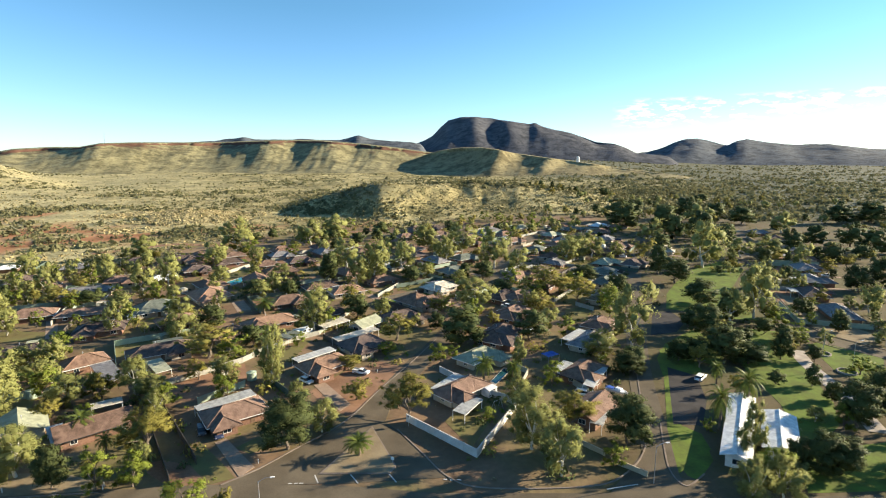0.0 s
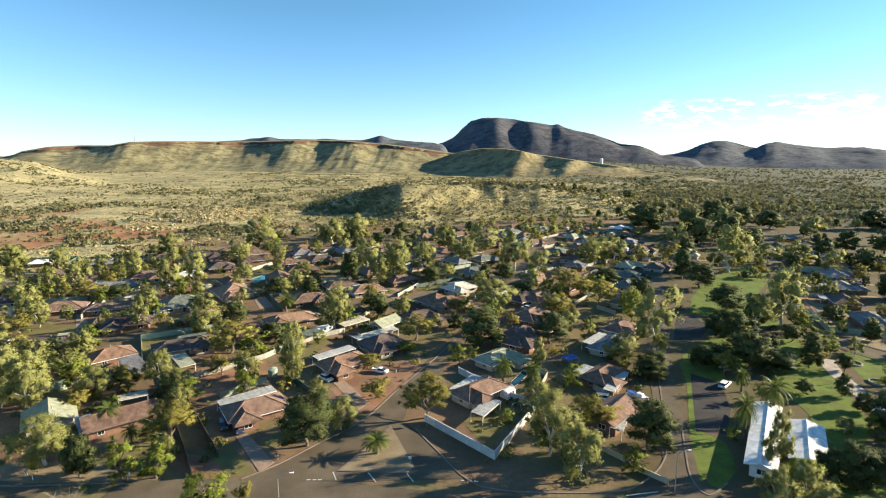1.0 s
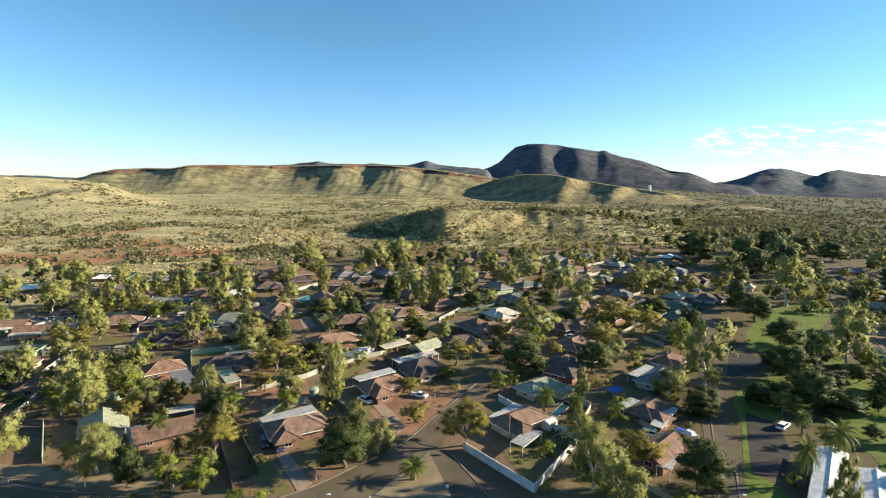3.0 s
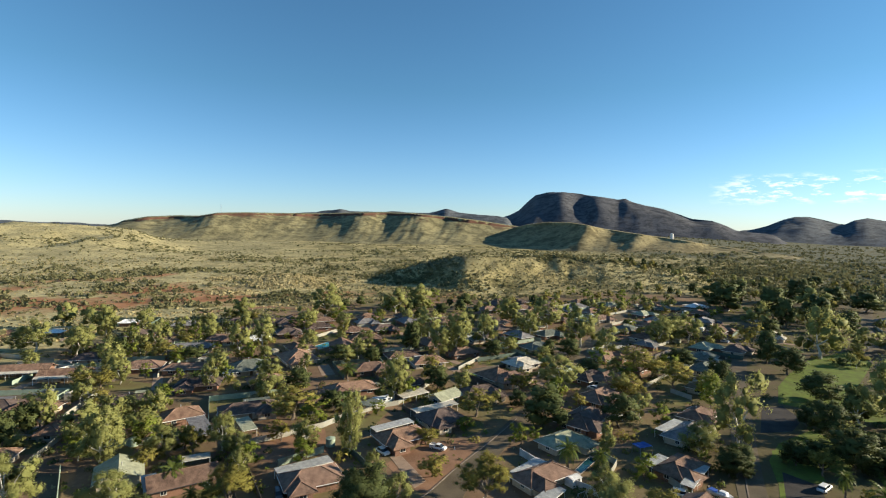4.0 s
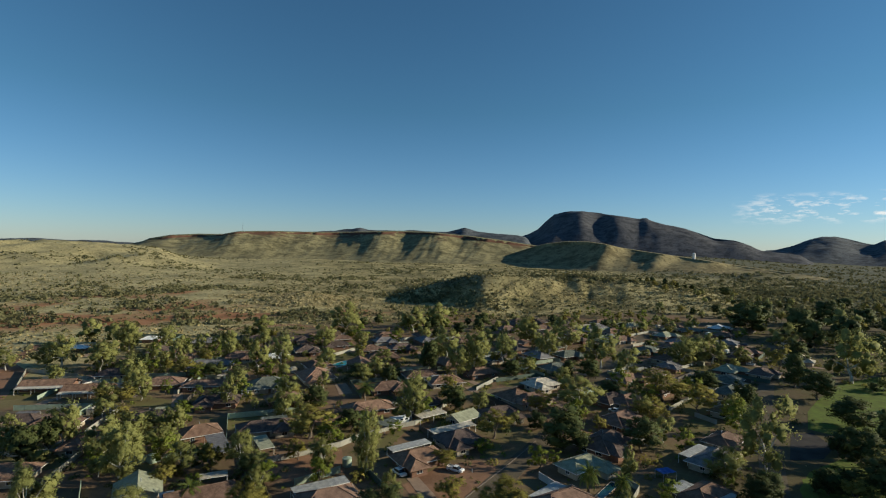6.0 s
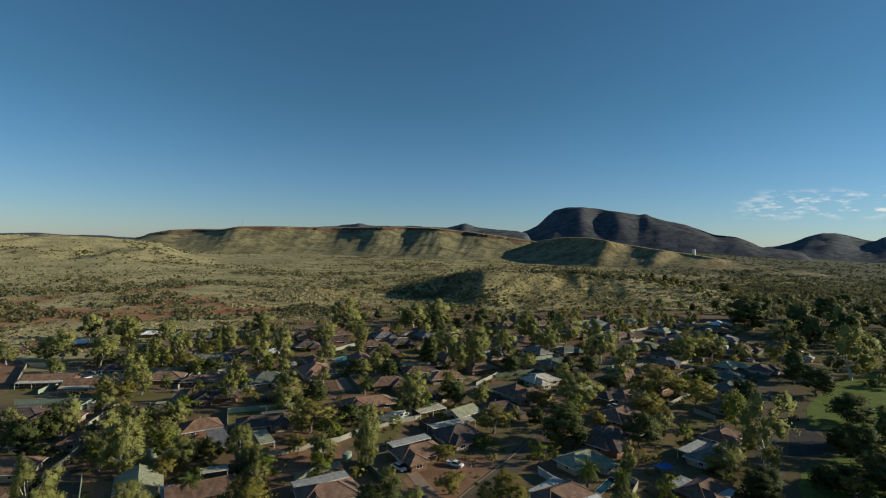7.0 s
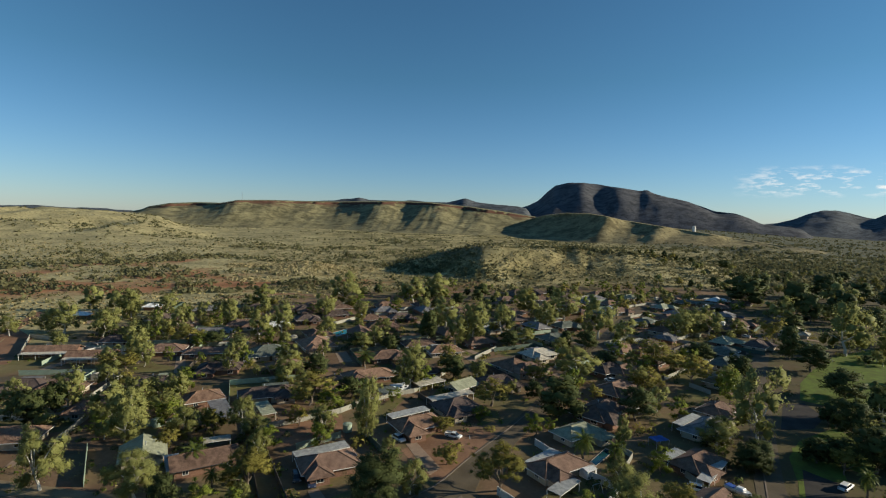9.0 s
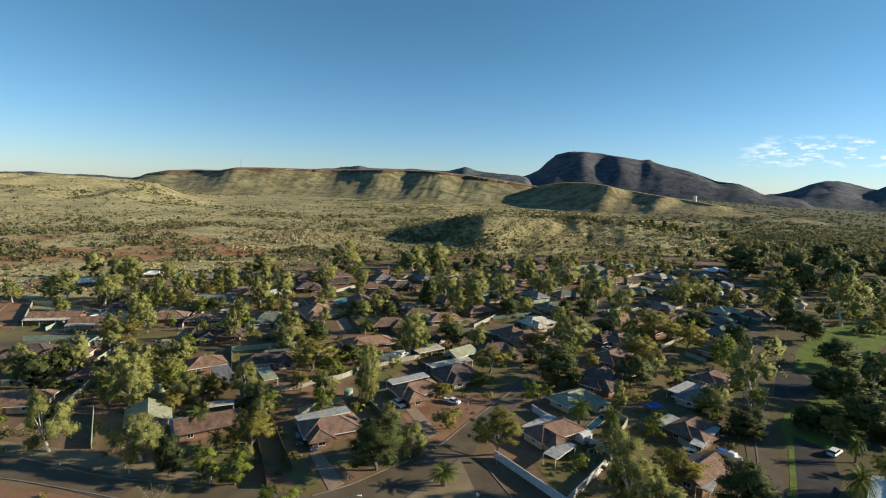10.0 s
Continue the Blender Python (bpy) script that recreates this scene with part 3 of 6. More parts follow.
def pool(pts, water="water"):
    c = (sum(p[0] for p in pts) / len(pts), sum(p[1] for p in pts) / len(pts))
    root = empty("swimming_pool", *c, label="backyard swimming pool with still water and pale coping", category="pool")
    rim = [((p[0] - c[0]) * 1.15, (p[1] - c[1]) * 1.15) for p in pts]
    inner = [(p[0] - c[0], p[1] - c[1]) for p in pts]
    n = len(pts)
    v = [(*p, 0.05) for p in rim] + [(*p, 0.16) for p in rim] + [(*p, 0.16) for p in inner] + [(*p, 0.05) for p in inner]
    f = [(o + i, o + (i + 1) % n, o + n + (i + 1) % n, o + n + i) for o in (0, n, 2 * n) for i in range(n)]
    linked("coping", v, f, M["concrete"], root)
    linked("water", [(*p, 0.11) for p in inner], [tuple(range(n))], M[water], root)


def marking(pts):
    strip("road_marking", pts, 0.22, 0.075, M["line_paint"], "worn white painted road line", "marking")


def island(pts):
    c = (sum(p[0] for p in pts) / len(pts), sum(p[1] for p in pts) / len(pts))
    patch("traffic_island", pts, 0.17, M["kerb"], "kerbed traffic island at the junction", "island")
    patch("dry_grass", [(c[0] + (p[0] - c[0]) * 0.94, c[1] + (p[1] - c[1]) * 0.94) for p in pts], 0.2, M["verge"], "dry yellow grass on the traffic island", "grass")


def lawn(pts):
    patch("lawn", pts, 0.025, M["lawn"], "mown green lawn with worn patches", "lawn")


def lawn_strip(pts):
    patch("lawn_strip", pts, 0.025, M["lawn"], "watered green back lawn behind a house", "lawn")


def verge(pts):
    patch("verge", pts, 0.03, M["verge"], "dry beige grass verge beside the road", "grass")


def yard(pts):
    patch("yard_grass", pts, 0.025, M["yard_grass"], "patchy dry grass of a back yard", "grass")


# ---------------------------------------------------------------- trees
def leaf_cards(rng, centres, radii, count, size, flat=0.8):
    """Small leaf sprays round clump centres, facing outwards with much scatter."""
    many = np.maximum(4, (count * np.array(radii) ** 2).astype(int))
    c, r = np.repeat(np.array(centres), many, 0), np.repeat(np.array(radii), many)[:, None]
    n = len(c)
    unit = lambda q: q / np.linalg.norm(q, axis=1)[:, None]
    d = unit(rng.normal(size=(n, 3)))
    p = c + d * r * np.array([1, 1, flat]) * (0.35 + 0.75 * rng.rand(n, 1))
    out = unit(d + rng.normal(size=(n, 3)) * 0.5 + np.array([0, 0, 0.25]))
    a = unit(np.cross(out, rng.normal(size=(n, 3))))
    e = np.cross(out, a)
    s = size * (0.6 + 0.8 * rng.rand(n, 1))
    v = np.stack([p - a * s, p + a * s * 0.8 + out * s * 0.2, p + e * s * 1.1], 1).reshape(-1, 3)
    return v, np.arange(3 * n).reshape(n, 3), np.repeat(unit(d + 0.35 * unit(rng.normal(size=(n, 3)))), 3, 0)


GOLD = (1 + 5**0.5) / 2
ICO = np.array([(-1, GOLD, 0), (1, GOLD, 0), (-1, -GOLD, 0), (1, -GOLD, 0), (0, -1, GOLD), (0, 1, GOLD), (0, -1, -GOLD), (0, 1, -GOLD), (GOLD, 0, -1), (GOLD, 0, 1), (-GOLD, 0, -1), (-GOLD, 0, 1)]) / 1.902
ICO_FACES = np.array([(0, 11, 5), (0, 5, 1), (0, 1, 7), (0, 7, 10), (0, 10, 11), (1, 5, 9), (5, 11, 4), (11, 10, 2), (10, 7, 6), (7, 1, 8), (3, 9, 4), (3, 4, 2), (3, 2, 6), (3, 6, 8), (3, 8, 9), (4, 9, 5), (2, 4, 11), (6, 2, 10), (8, 6, 7), (9, 8, 1)])


def leaf_masses(rng, centres, radii, share, flat):
    """The dense inner leaves of each clump, as small lumpy solids under the sprays."""
    c, r = np.array(centres), np.array(radii)[:, None, None]
    p = c[:, None] + ICO[None] * r * share * np.array([1, 1, flat]) * (0.75 + 0.5 * rng.rand(len(c), 12, 1))
    f = ICO_FACES[None] + 12 * np.arange(len(c))[:, None, None]
    return p.reshape(-1, 3), f.reshape(-1, 3), np.tile(ICO, (len(c), 1))


def trunk_mesh(rng, height, radius, tips, lean=0.4):
    bm = bmesh.new()
    fork = Vector((rng.normal() * lean, rng.normal() * lean, height))
    mid = Vector((fork.x * 0.4 + rng.normal() * 0.15, fork.y * 0.4 + rng.normal() * 0.15, height * 0.5))
    tube(bm, (0, 0, -0.3), mid, radius, radius * 0.85)
    tube(bm, mid, fork, radius * 0.85, radius * 0.7)
    for t in tips:
        t = Vector(t)
        h = fork.lerp(t, 0.5) + Vector((rng.normal() * 0.25, rng.normal() * 0.25, 0.3))
        tube(bm, fork, h, radius * 0.5, radius * 0.32, 5)
        tube(bm, h, t, radius * 0.32, radius * 0.1, 4)
    return bm


SPECIES = {
    # trunk share, limbs, clumps a limb, clump size, spread, squash, cards, card size, bark, leaf, label
    "gum": (0.17, 9, 9, (0.6, 1.15), 1.0, 1.2, 170, 0.135, "white_bark", "gum_leaf", "tall gum tree with pale trunk and airy yellow-green crown"),
    "fig": (0.1, 15, 6, (0.8, 1.4), 1.15, 0.85, 150, 0.175, "grey_bark", "fig_leaf", "dense dark green shade tree with a rounded crown"),
    "acacia": (0.12, 13, 8, (0.55, 1.0), 1.25, 0.65, 170, 0.13, "grey_bark", "acacia_leaf", "spreading olive-brown acacia with a low thin crown"),
    "bush": (0.08, 8, 7, (0.5, 1.0), 1.2, 0.95, 210, 0.15, "grey_bark", "bush_leaf", "bright green garden tree with leaves close to the ground"),
}
NAMES = {"gum": "gum_tree", "fig": "shade_tree", "acacia": "acacia_tree", "bush": "garden_tree"}
STOCK = {}
PICK = np.random.RandomState(3)


def make_tree(kind, variant, step, large):
    """A tree ten metres high and seven across, at the origin; large: leaf sprays finer against the whole."""
    share, limbs, per, (r0, r1), spread, squash, count, size, bark, leaf, label = SPECIES[kind]
    rng = np.random.RandomState(100 * variant + sum(map(ord, kind)))
    centres, radii, heads = [], [], []
    low = 10 * share
    for i in range(limbs):
        a, h = i * 2.399 + rng.rand() * 0.8, (i + rng.rand()) / limbs
        if kind == "acacia":
            reach = 2.9 * np.sqrt(rng.rand())
            z = low + 1.2 + (7.6 - low) * np.sqrt(max(0, 1 - (reach / 3.7) ** 2)) * (0.12 + 0.88 * rng.rand())
        else:
            z = low + 0.7 + (10 - low - 1.9) * h
            reach = 2.6 * (np.sin(np.pi * (0.26 + 0.62 * h)) ** 0.6) * np.sqrt(0.3 + 0.7 * rng.rand())
        head = np.array([np.cos(a) * reach, np.sin(a) * reach, z])
        heads.append(head)
        for _ in range(per):
            r = r0 + (r1 - r0) * rng.rand()
            off = rng.normal(size=3) * spread * 0.62 * np.array([1, 1, 1.15 if kind == "gum" else 0.75])
            centres.append(head + off)
            radii.append(r)
    n, sz = ((count * 0.85, size * 0.98), (count / 5.6, size * 1.75), (count / 20, size * 2.8))[step]
    if large:
        n, sz = n * 1.7, sz * 0.7
    v, f, lie = leaf_cards(rng, centres, radii, n, sz, squash)
    inner = slice(None, None, (1, 2, 3)[step])
    v2, f2, lie2 = leaf_masses(rng, centres[inner], radii[inner], (0.45, 0.6, 0.85)[step], squash)
    v, f, lie = np.concatenate([v, v2]), np.concatenate([f, f2 + len(v)]), np.concatenate([lie, lie2])
    reach = np.percentile(np.hypot(v[:, 0], v[:, 1]), 97)
    v[:, :2] *= 3.5 / reach
    v[:, 2] = 0.6 + (v[:, 2] - min(0.6, v[:, 2].min())) * 9.4 / (v[:, 2].max() - min(0.6, v[:, 2].min())) if kind in ("bush", "fig") else v[:, 2] * 10 / v[:, 2].max()
    root = tagged(new(NAMES[kind]), label, "tree", f"{NAMES[kind].replace(chr(95), chr(32))}s of the town")
    root.empty_display_size = 0.5
    tips = [q * np.array([3.5 / reach, 3.5 / reach, 1.0]) for q in heads][: (9, 5, 3)[step]]
    part("trunk", trunk_mesh(rng, low + 0.6, 0.24, tips), M[bark], root)
    crown = linked("crown", v.tolist(), f.tolist(), M[leaf], root, smooth=True)
    whole = v * np.array([1, 1, 0.7]) - np.array([0, 0, 3.4])
    lie = lie * 0.42 + whole / np.linalg.norm(whole, axis=1)[:, None] * 0.75
    crown.data.normals_split_custom_set_from_vertices((lie / np.linalg.norm(lie, axis=1)[:, None]).tolist())
    return root


PLANTED = []


def plant(kind, x, y, height, width):
    PLANTED.append((x, y))
    far = math.hypot(x, y)
    key = (kind, PICK.randint(4), 0 if far < 150 else 1 if far < 340 else 2, width > 10.5)
    m = Matrix.LocRotScale((x, y, float(ground_z(x, y))), Euler((0, 0, PICK.rand() * 6.28)), (width / 7, width / 7, height / 10))
    if key in STOCK:
        root = copy_thing(STOCK[key], m)
        root.matrix_basis = m
    else:
        root = make_tree(*key)
        root.matrix_basis = m
        STOCK[key] = root


def gum(x, y, h, w):
    plant("gum", x, y, h * 1.04, w * 1.1)


def fig(x, y, h, w):
    plant("fig", x, y, h, w * 1.05)


def acacia(x, y, h, w):
    plant("acacia", x, y, h * 1.05, w * 1.08)


def bush(x, y, h, w):
    plant("bush", x, y, h, w * 1.05)


def bare_shrub(x, y, h, seed):
    """A leafless pale shrub, its twigs fanning out from the ground."""
    rng = np.random.RandomState(seed)
    root = empty("bare_shrub", x, y, 0, label="leafless pale grey shrub beside the road", category="shrub", group="bare shrubs by the road")
    wood, twigs = bmesh.new(), bmesh.new()
    for i in range(7):
        a, lean = i * 2.399 + rng.rand(), 0.15 + 0.5 * rng.rand()
        top = Vector((math.cos(a) * lean * h, math.sin(a) * lean * h, h * (0.55 + 0.35 * rng.rand())))
        mid = top * 0.5 + Vector((rng.normal() * 0.1, rng.normal() * 0.1, 0.15))
        tube(wood, (0, 0, -0.1), mid, 0.04, 0.028, 5)
        tube(wood, mid, top, 0.028, 0.012, 4)
        for k in range(9):
            p = mid.lerp(top, rng.rand())
            d = Vector((rng.normal(), rng.normal(), 0.6 + rng.rand())).normalized() * h * (0.15 + 0.15 * rng.rand())
            tube(twigs, p, p + d, 0.014, 0.006, 3)
    part("stems", wood, M["dry_wood"], root)
    part("twigs", twigs, M["dry_wood"], root)


def make_palm(variant):
    """A palm six metres high, four across."""
    rng = np.random.RandomState(variant + 50)
    root = tagged(new("palm_tree"), "palm tree with a crown of arching green fronds", "palm", "palm trees of the town")
    bm = bmesh.new()
    tube(bm, (0, 0, -0.3), (0.1, 0, 1.4), 0.24, 0.18, 8)
    tube(bm, (0.1, 0, 1.4), (0.05, 0.1, 2.8), 0.2, 0.26, 8)
    part("trunk", bm, M["grey_bark"], root)
    v, f = [], []
    for i in range(36):
        a = i * 2.399 + rng.rand() * 0.3
        rise = 1.25 - 1.7 * (i / 36)
        length = 2.0 + 0.4 * rng.rand()
        side = np.array([-np.sin(a), np.cos(a), 0])
        p = np.array([0.05, 0.1, 2.8])
        for s in range(9):
            e = rise - s * 0.16
            d = np.array([np.cos(a) * np.cos(e), np.sin(a) * np.cos(e), np.sin(e)])
            q = p + d * length / 9
            w = 0.42 * np.sin(np.pi * (0.12 + 0.85 * s / 9))
            for sg in (-1, 1):
                tip = (p + q) / 2 + side * sg * w + d * 0.28 - np.array([0, 0, 0.22 * w])
                o = len(v)
                v += [p, q, tip]
                f.append((o, o + 1, o + 2))
            p = q
    linked("crown", v, f, M["palm_leaf"], root)
    return root


def palm(x, y, h, w):
    variant = PICK.randint(2)
    m = Matrix.LocRotScale((x, y, 0), Euler((0, 0, PICK.rand() * 6.28)), (w / 3.1, w / 3.1, h / 4.4))
    key = ("palm", variant)
    if key in STOCK:
        copy_thing(STOCK[key], m).matrix_basis = m
    else:
        STOCK[key] = make_palm(variant)
        STOCK[key].matrix_basis = m


# ---------------------------------------------------------------- houses
def roof_mesh(L, W, eave, rise, kind, thick=0.16):
    """Pitched roof with its own thickness, hip or gable, ridge along the longer side."""
    swap = W > L
    if swap:
        L, W = W, L
    run = W / 2 if kind == "hip" else 0.0
    ends = [(-L / 2 + run, 0), (L / 2 - run, 0)] if L - 2 * run > 0.2 else [(-0.1, 0), (0.1, 0)]
    v = []
    for lift in (0, -thick):
        v += [(-L / 2, -W / 2, eave + lift), (L / 2, -W / 2, eave + lift), (L / 2, W / 2, eave + lift), (-L / 2, W / 2, eave + lift),
              (ends[0][0], 0, eave + rise + lift), (ends[1][0], 0, eave + rise + lift)]
    f = [(0, 1, 5, 4), (2, 3, 4, 5), (1, 2, 5), (3, 0, 4)] if kind == "hip" else [(0, 1, 5, 4), (2, 3, 4, 5)]
    f += [tuple(i + 6 for i in reversed(q)) for q in f]
    f += [(1, 0, 6, 7), (3, 2, 8, 9)]
    f += [(2, 1, 7, 8), (0, 3, 9, 6)] if kind == "hip" else [(1, 7, 11, 5), (5, 11, 8, 2), (3, 9, 10, 4), (4, 10, 6, 0)]
    if swap:
        v = [(-y, x, z) for x, y, z in v]
    hips = [(v[4], v[5])] + ([(v[0], v[4]), (v[3], v[4]), (v[1], v[5]), (v[2], v[5])] if kind == "hip" else [])
    return v, f, hips, (v[4], v[5])


def window_part(parent, x, y, z, w, h, face):
    """A framed pane on a wall; face: 0 front, 1 right, 2 back, 3 left."""
    turn = Matrix.Translation((x, y, z)) @ Matrix.Rotation(face * math.pi / 2, 4, "Z")
    bm = bmesh.new()
    for dx, dz, sx, sz in ((0, h / 2, w + 0.12, 0.08), (0, -h / 2, w + 0.12, 0.08), (-w / 2, 0, 0.08, h), (w / 2, 0, 0.08, h), (0, 0, 0.05, h)):
        box(bm, dx, -0.03, dz, sx, 0.1, sz, m=turn)
    fr = part("window", bm, M["white_paint"], parent)
    part("pane", box(bmesh.new(), 0, -0.01, 0, w - 0.06, 0.05, h - 0.06, m=turn), M["glass"], fr)


WORDS = {"brown": "brown tiled", "brick": "orange-brown tiled", "dark": "dark brown tiled", "grey": "grey metal", "green": "blue-green metal", "palegreen": "pale green metal", "white": "white metal", "cream": "cream metal", "zinc": "pale grey metal"}
HOUSE_RNG = random.Random(11)


def house(x, y, rot, L, W, kind, col, name="house", eave=2.15, pitch=0.45):
    BUILT.append((x, y, max(L, W) / 2, rot))
    rng = HOUSE_RNG
    brick = rng.random() < 0.55
    root = empty(name, x, y, rot, label=f"single-storey {'brick' if brick else 'rendered'} {name} with a {WORDS[col]} {kind} roof", category="house", group="houses of the town")
    wall = M["brick_wall"] if brick else M["cream_wall"]
    if name == "hall":
        wall = M["white_paint"]
    oh = 0.95
    wl, ww = L - 2 * oh, W - 2 * oh
    rise = min(L, W) / 2 * pitch
    bm = bmesh.new()
    t = 0.22
    for q in ((0, -ww / 2 + t / 2, wl, t), (0, ww / 2 - t / 2, wl, t), (-wl / 2 + t / 2, 0, t, ww - 2 * t), (wl / 2 - t / 2, 0, t, ww - 2 * t)):
        box(bm, q[0], q[1], eave / 2 - 0.12, q[2], q[3], eave - 0.06)
    if kind == "gable":
        half = (W if L >= W else L) / 2 - oh
        for s in (-1, 1):
            e = (wl if L >= W else ww) / 2
            pts = [(-half, eave - 0.1), (half, eave - 0.1), (0, eave - 0.22 + half * pitch)]
            tri = [bm.verts.new((s * e, p, z) if L >= W else (p, s * e, z)) for p, z in pts]
            tri2 = [bm.verts.new((s * (e - t), p, z) if L >= W else (p, s * (e - t), z)) for p, z in pts]
            bm.faces.new(tri)
            bm.faces.new(tri2[::-1])
            for i in range(3):
                bm.faces.new((tri[i], tri2[i], tri2[(i + 1) % 3], tri[(i + 1) % 3]))
        bmesh.ops.recalc_face_normals(bm, faces=bm.faces)
    part("wall", bm, wall, root)
    v, f, hips, (ra, rb) = roof_mesh(L, W, eave, rise, kind)
    roof = linked("roof", v, f, M["roof_" + col], root)
    bm = bmesh.new()
    for a, b in hips:
        a, b = Vector(a), Vector(b)
        if (b - a).length > 0.4:
            tube(bm, a + Vector((0, 0, 0.02)), b + Vector((0, 0, 0.02)), 0.13, 0.13, 6)
    part("ridge_cap", bm, M["roof_" + col], roof)
    bm = bmesh.new()
    gut = ((0, -W / 2, L, 0.14), (0, W / 2, L, 0.14), (-L / 2, 0, 0.14, W - 0.14), (L / 2, 0, 0.14, W - 0.14))
    for q in gut if kind == "hip" else (gut[:2] if L >= W else gut[2:]):
        box(bm, q[0], q[1], eave - 0.09, q[2], q[3], 0.15)
    part("gutter", bm, M["white_paint"] if rng.random() < 0.6 else M["dark_metal"], roof)
    bare = math.hypot(x, y) > 150
    for face, span, off in ((0, wl, ww / 2), (1, ww, wl / 2), (2, wl, ww / 2), (3, ww, wl / 2)):
        if bare and face in (1, 2):
            continue
        n = max(1, int(span / 4.2))
        for i in range(n):
            u = (i + 0.5) / n * span - span / 2 + rng.uniform(-0.3, 0.3)
            px, py = ((u, -off), (off, u), (-u, off), (-off, -u))[face]
            if face == 0 and i == n // 2:
                boxed("door", M["timber"], root, px, py - 0.02, 0.97, 0.95, 0.08, 1.94)
            else:
                window_part(root, px, py, 1.3, rng.choice((1.2, 1.6, 1.9)), 1.1, face)
    if kind == "hip" and L > 12.5 and rng.random() < 0.75:
        # a wing across the front, its roof running into the main one
        w, e = min(W * 0.8, L * 0.45), rng.uniform(2.2, 4.2)
        cx, cy = rng.choice((-1, 1)) * (L / 2 - w / 2 - 0.6), -W / 2 - e + (e + 0.8 * W) / 2
        v, f, hips, ends = roof_mesh(e + 0.8 * W, w, eave, w / 2 * pitch, "hip")
        place = lambda p: (cx + p[1], cy + p[0], p[2])
        wing = linked("roof", [place((p[0], -p[1], p[2])) for p in v], f, M["roof_" + col], root)
        bm = bmesh.new()
        for a, c in hips:
            tube(bm, Vector(place((a[0], -a[1], a[2] + 0.02))), Vector(place((c[0], -c[1], c[2] + 0.02))), 0.13, 0.13, 6)
        part("ridge_cap", bm, M["roof_" + col], wing)
        bm = bmesh.new()
        y0, y1 = -W / 2 - e + oh, -ww / 2 - 0.02
        box(bm, cx, y0 + t / 2, eave / 2 - 0.12, w - 2 * oh, t, eave - 0.06)
        for s in (-1, 1):
            box(bm, cx + s * (w / 2 - oh - t / 2), (y0 + t + y1) / 2, eave / 2 - 0.12, t, y1 - y0 - t, eave - 0.06)
        part("wall", bm, wall, root)
        window_part(root, cx, y0, 1.35, 1.6, 1.1, 0)
    if rng.random() < 0.5:
        c = Vector(ra).lerp(Vector(rb), 0.3)
        bm = bmesh.new()
        tube(bm, c + Vector((0.6, 0.6, -0.5)), c + Vector((0.6, 0.6, 0.45)), 0.09, 0.09, 8)
        tube(bm, c + Vector((0.6, 0.6, 0.45)), c + Vector((0.6, 0.6, 0.6)), 0.2, 0.05, 8)
        part("vent_pipe", bm, M["silver"], roof)
    return root


def garden_shed(x, y, rot, col):
    root = empty("garden_shed", x, y, rot, label=f"small {WORDS[col]} garden shed with a low gable roof", category="shed", group="garden sheds behind the houses")
    bm = bmesh.new()
    for q in ((0, -1.2, 3.0, 0.06), (0, 1.2, 3.0, 0.06), (-1.47, 0, 0.06, 2.34), (1.47, 0, 0.06, 2.34)):
        box(bm, q[0], q[1], 0.95, q[2], q[3], 1.9)
    part("wall", bm, M["roof_" + col], root)
    v, f, hips, ends = roof_mesh(3.2, 2.7, 1.92, 0.35, "gable", 0.05)
    linked("roof", v, f, M["roof_" + col], root)
    boxed("door", M["dark_metal"], root, 0.4, -1.25, 0.9, 1.0, 0.05, 1.75)


LOT_RNG = random.Random(5)


def lot(x, y, rot):
    """The yard round a house: grass or bare ground, a fence on two sides, a driveway, sometimes a shed or a patio."""
    rng = LOT_RNG
    turn = Matrix.Translation((x, y, 0)) @ Matrix.Rotation(radians(rot), 4, "Z")
    at = lambda u, v: tuple(round(c, 2) for c in (turn @ Vector((u, v, 0))).xy)
    w, d = rng.uniform(10.5, 12.5), rng.uniform(10, 13)
    back = [at(-w, 6), at(w, 6), at(w, d + 5), at(-w, d + 5)]
    rng.choice((yard, yard, dirt, lawn_strip))(back)
    drive = rng.choice((-1, 1)) * w * 0.7
    driveway([at(drive - 1.6, -13), at(drive + 1.6, -13), at(drive + 1.6, -4.5), at(drive - 1.6, -4.5)])
    col = rng.choice(("palewall", "dark", "green", "palegreen", "palewall"))
    s = rng.choice((-1, 1))
    fence([at(-s * w, d + 5.2), at(s * w, d + 5.2), at(s * w, -6)], col)
    if rng.random() < 0.55:
        garden_shed(*at(rng.uniform(-w + 2, w - 2), d + 2.5), rot + rng.choice((0, 90)), rng.choice(("cream", "palegreen", "white", "grey")))
    if rng.random() < 0.45:
        shelter(*at(rng.uniform(-3, 3), 6.6), rot, rng.uniform(6, 9), 3.2, "flat", rng.choice(("zinc", "cream", "grey", "green")))
    if rng.random() < 0.22:
        car(*at(drive, -7), rot + 90, rng.choice(("car_white", "car_white", "car_grey", "car_blue")), rng.choice(("sedan", "wagon", "ute")), "car parked on a paved driveway beside a house")


def hall(x, y, rot, L, W, kind, col):
    house(x, y, rot, L, W, kind, col, name="hall", eave=2.6, pitch=0.28)


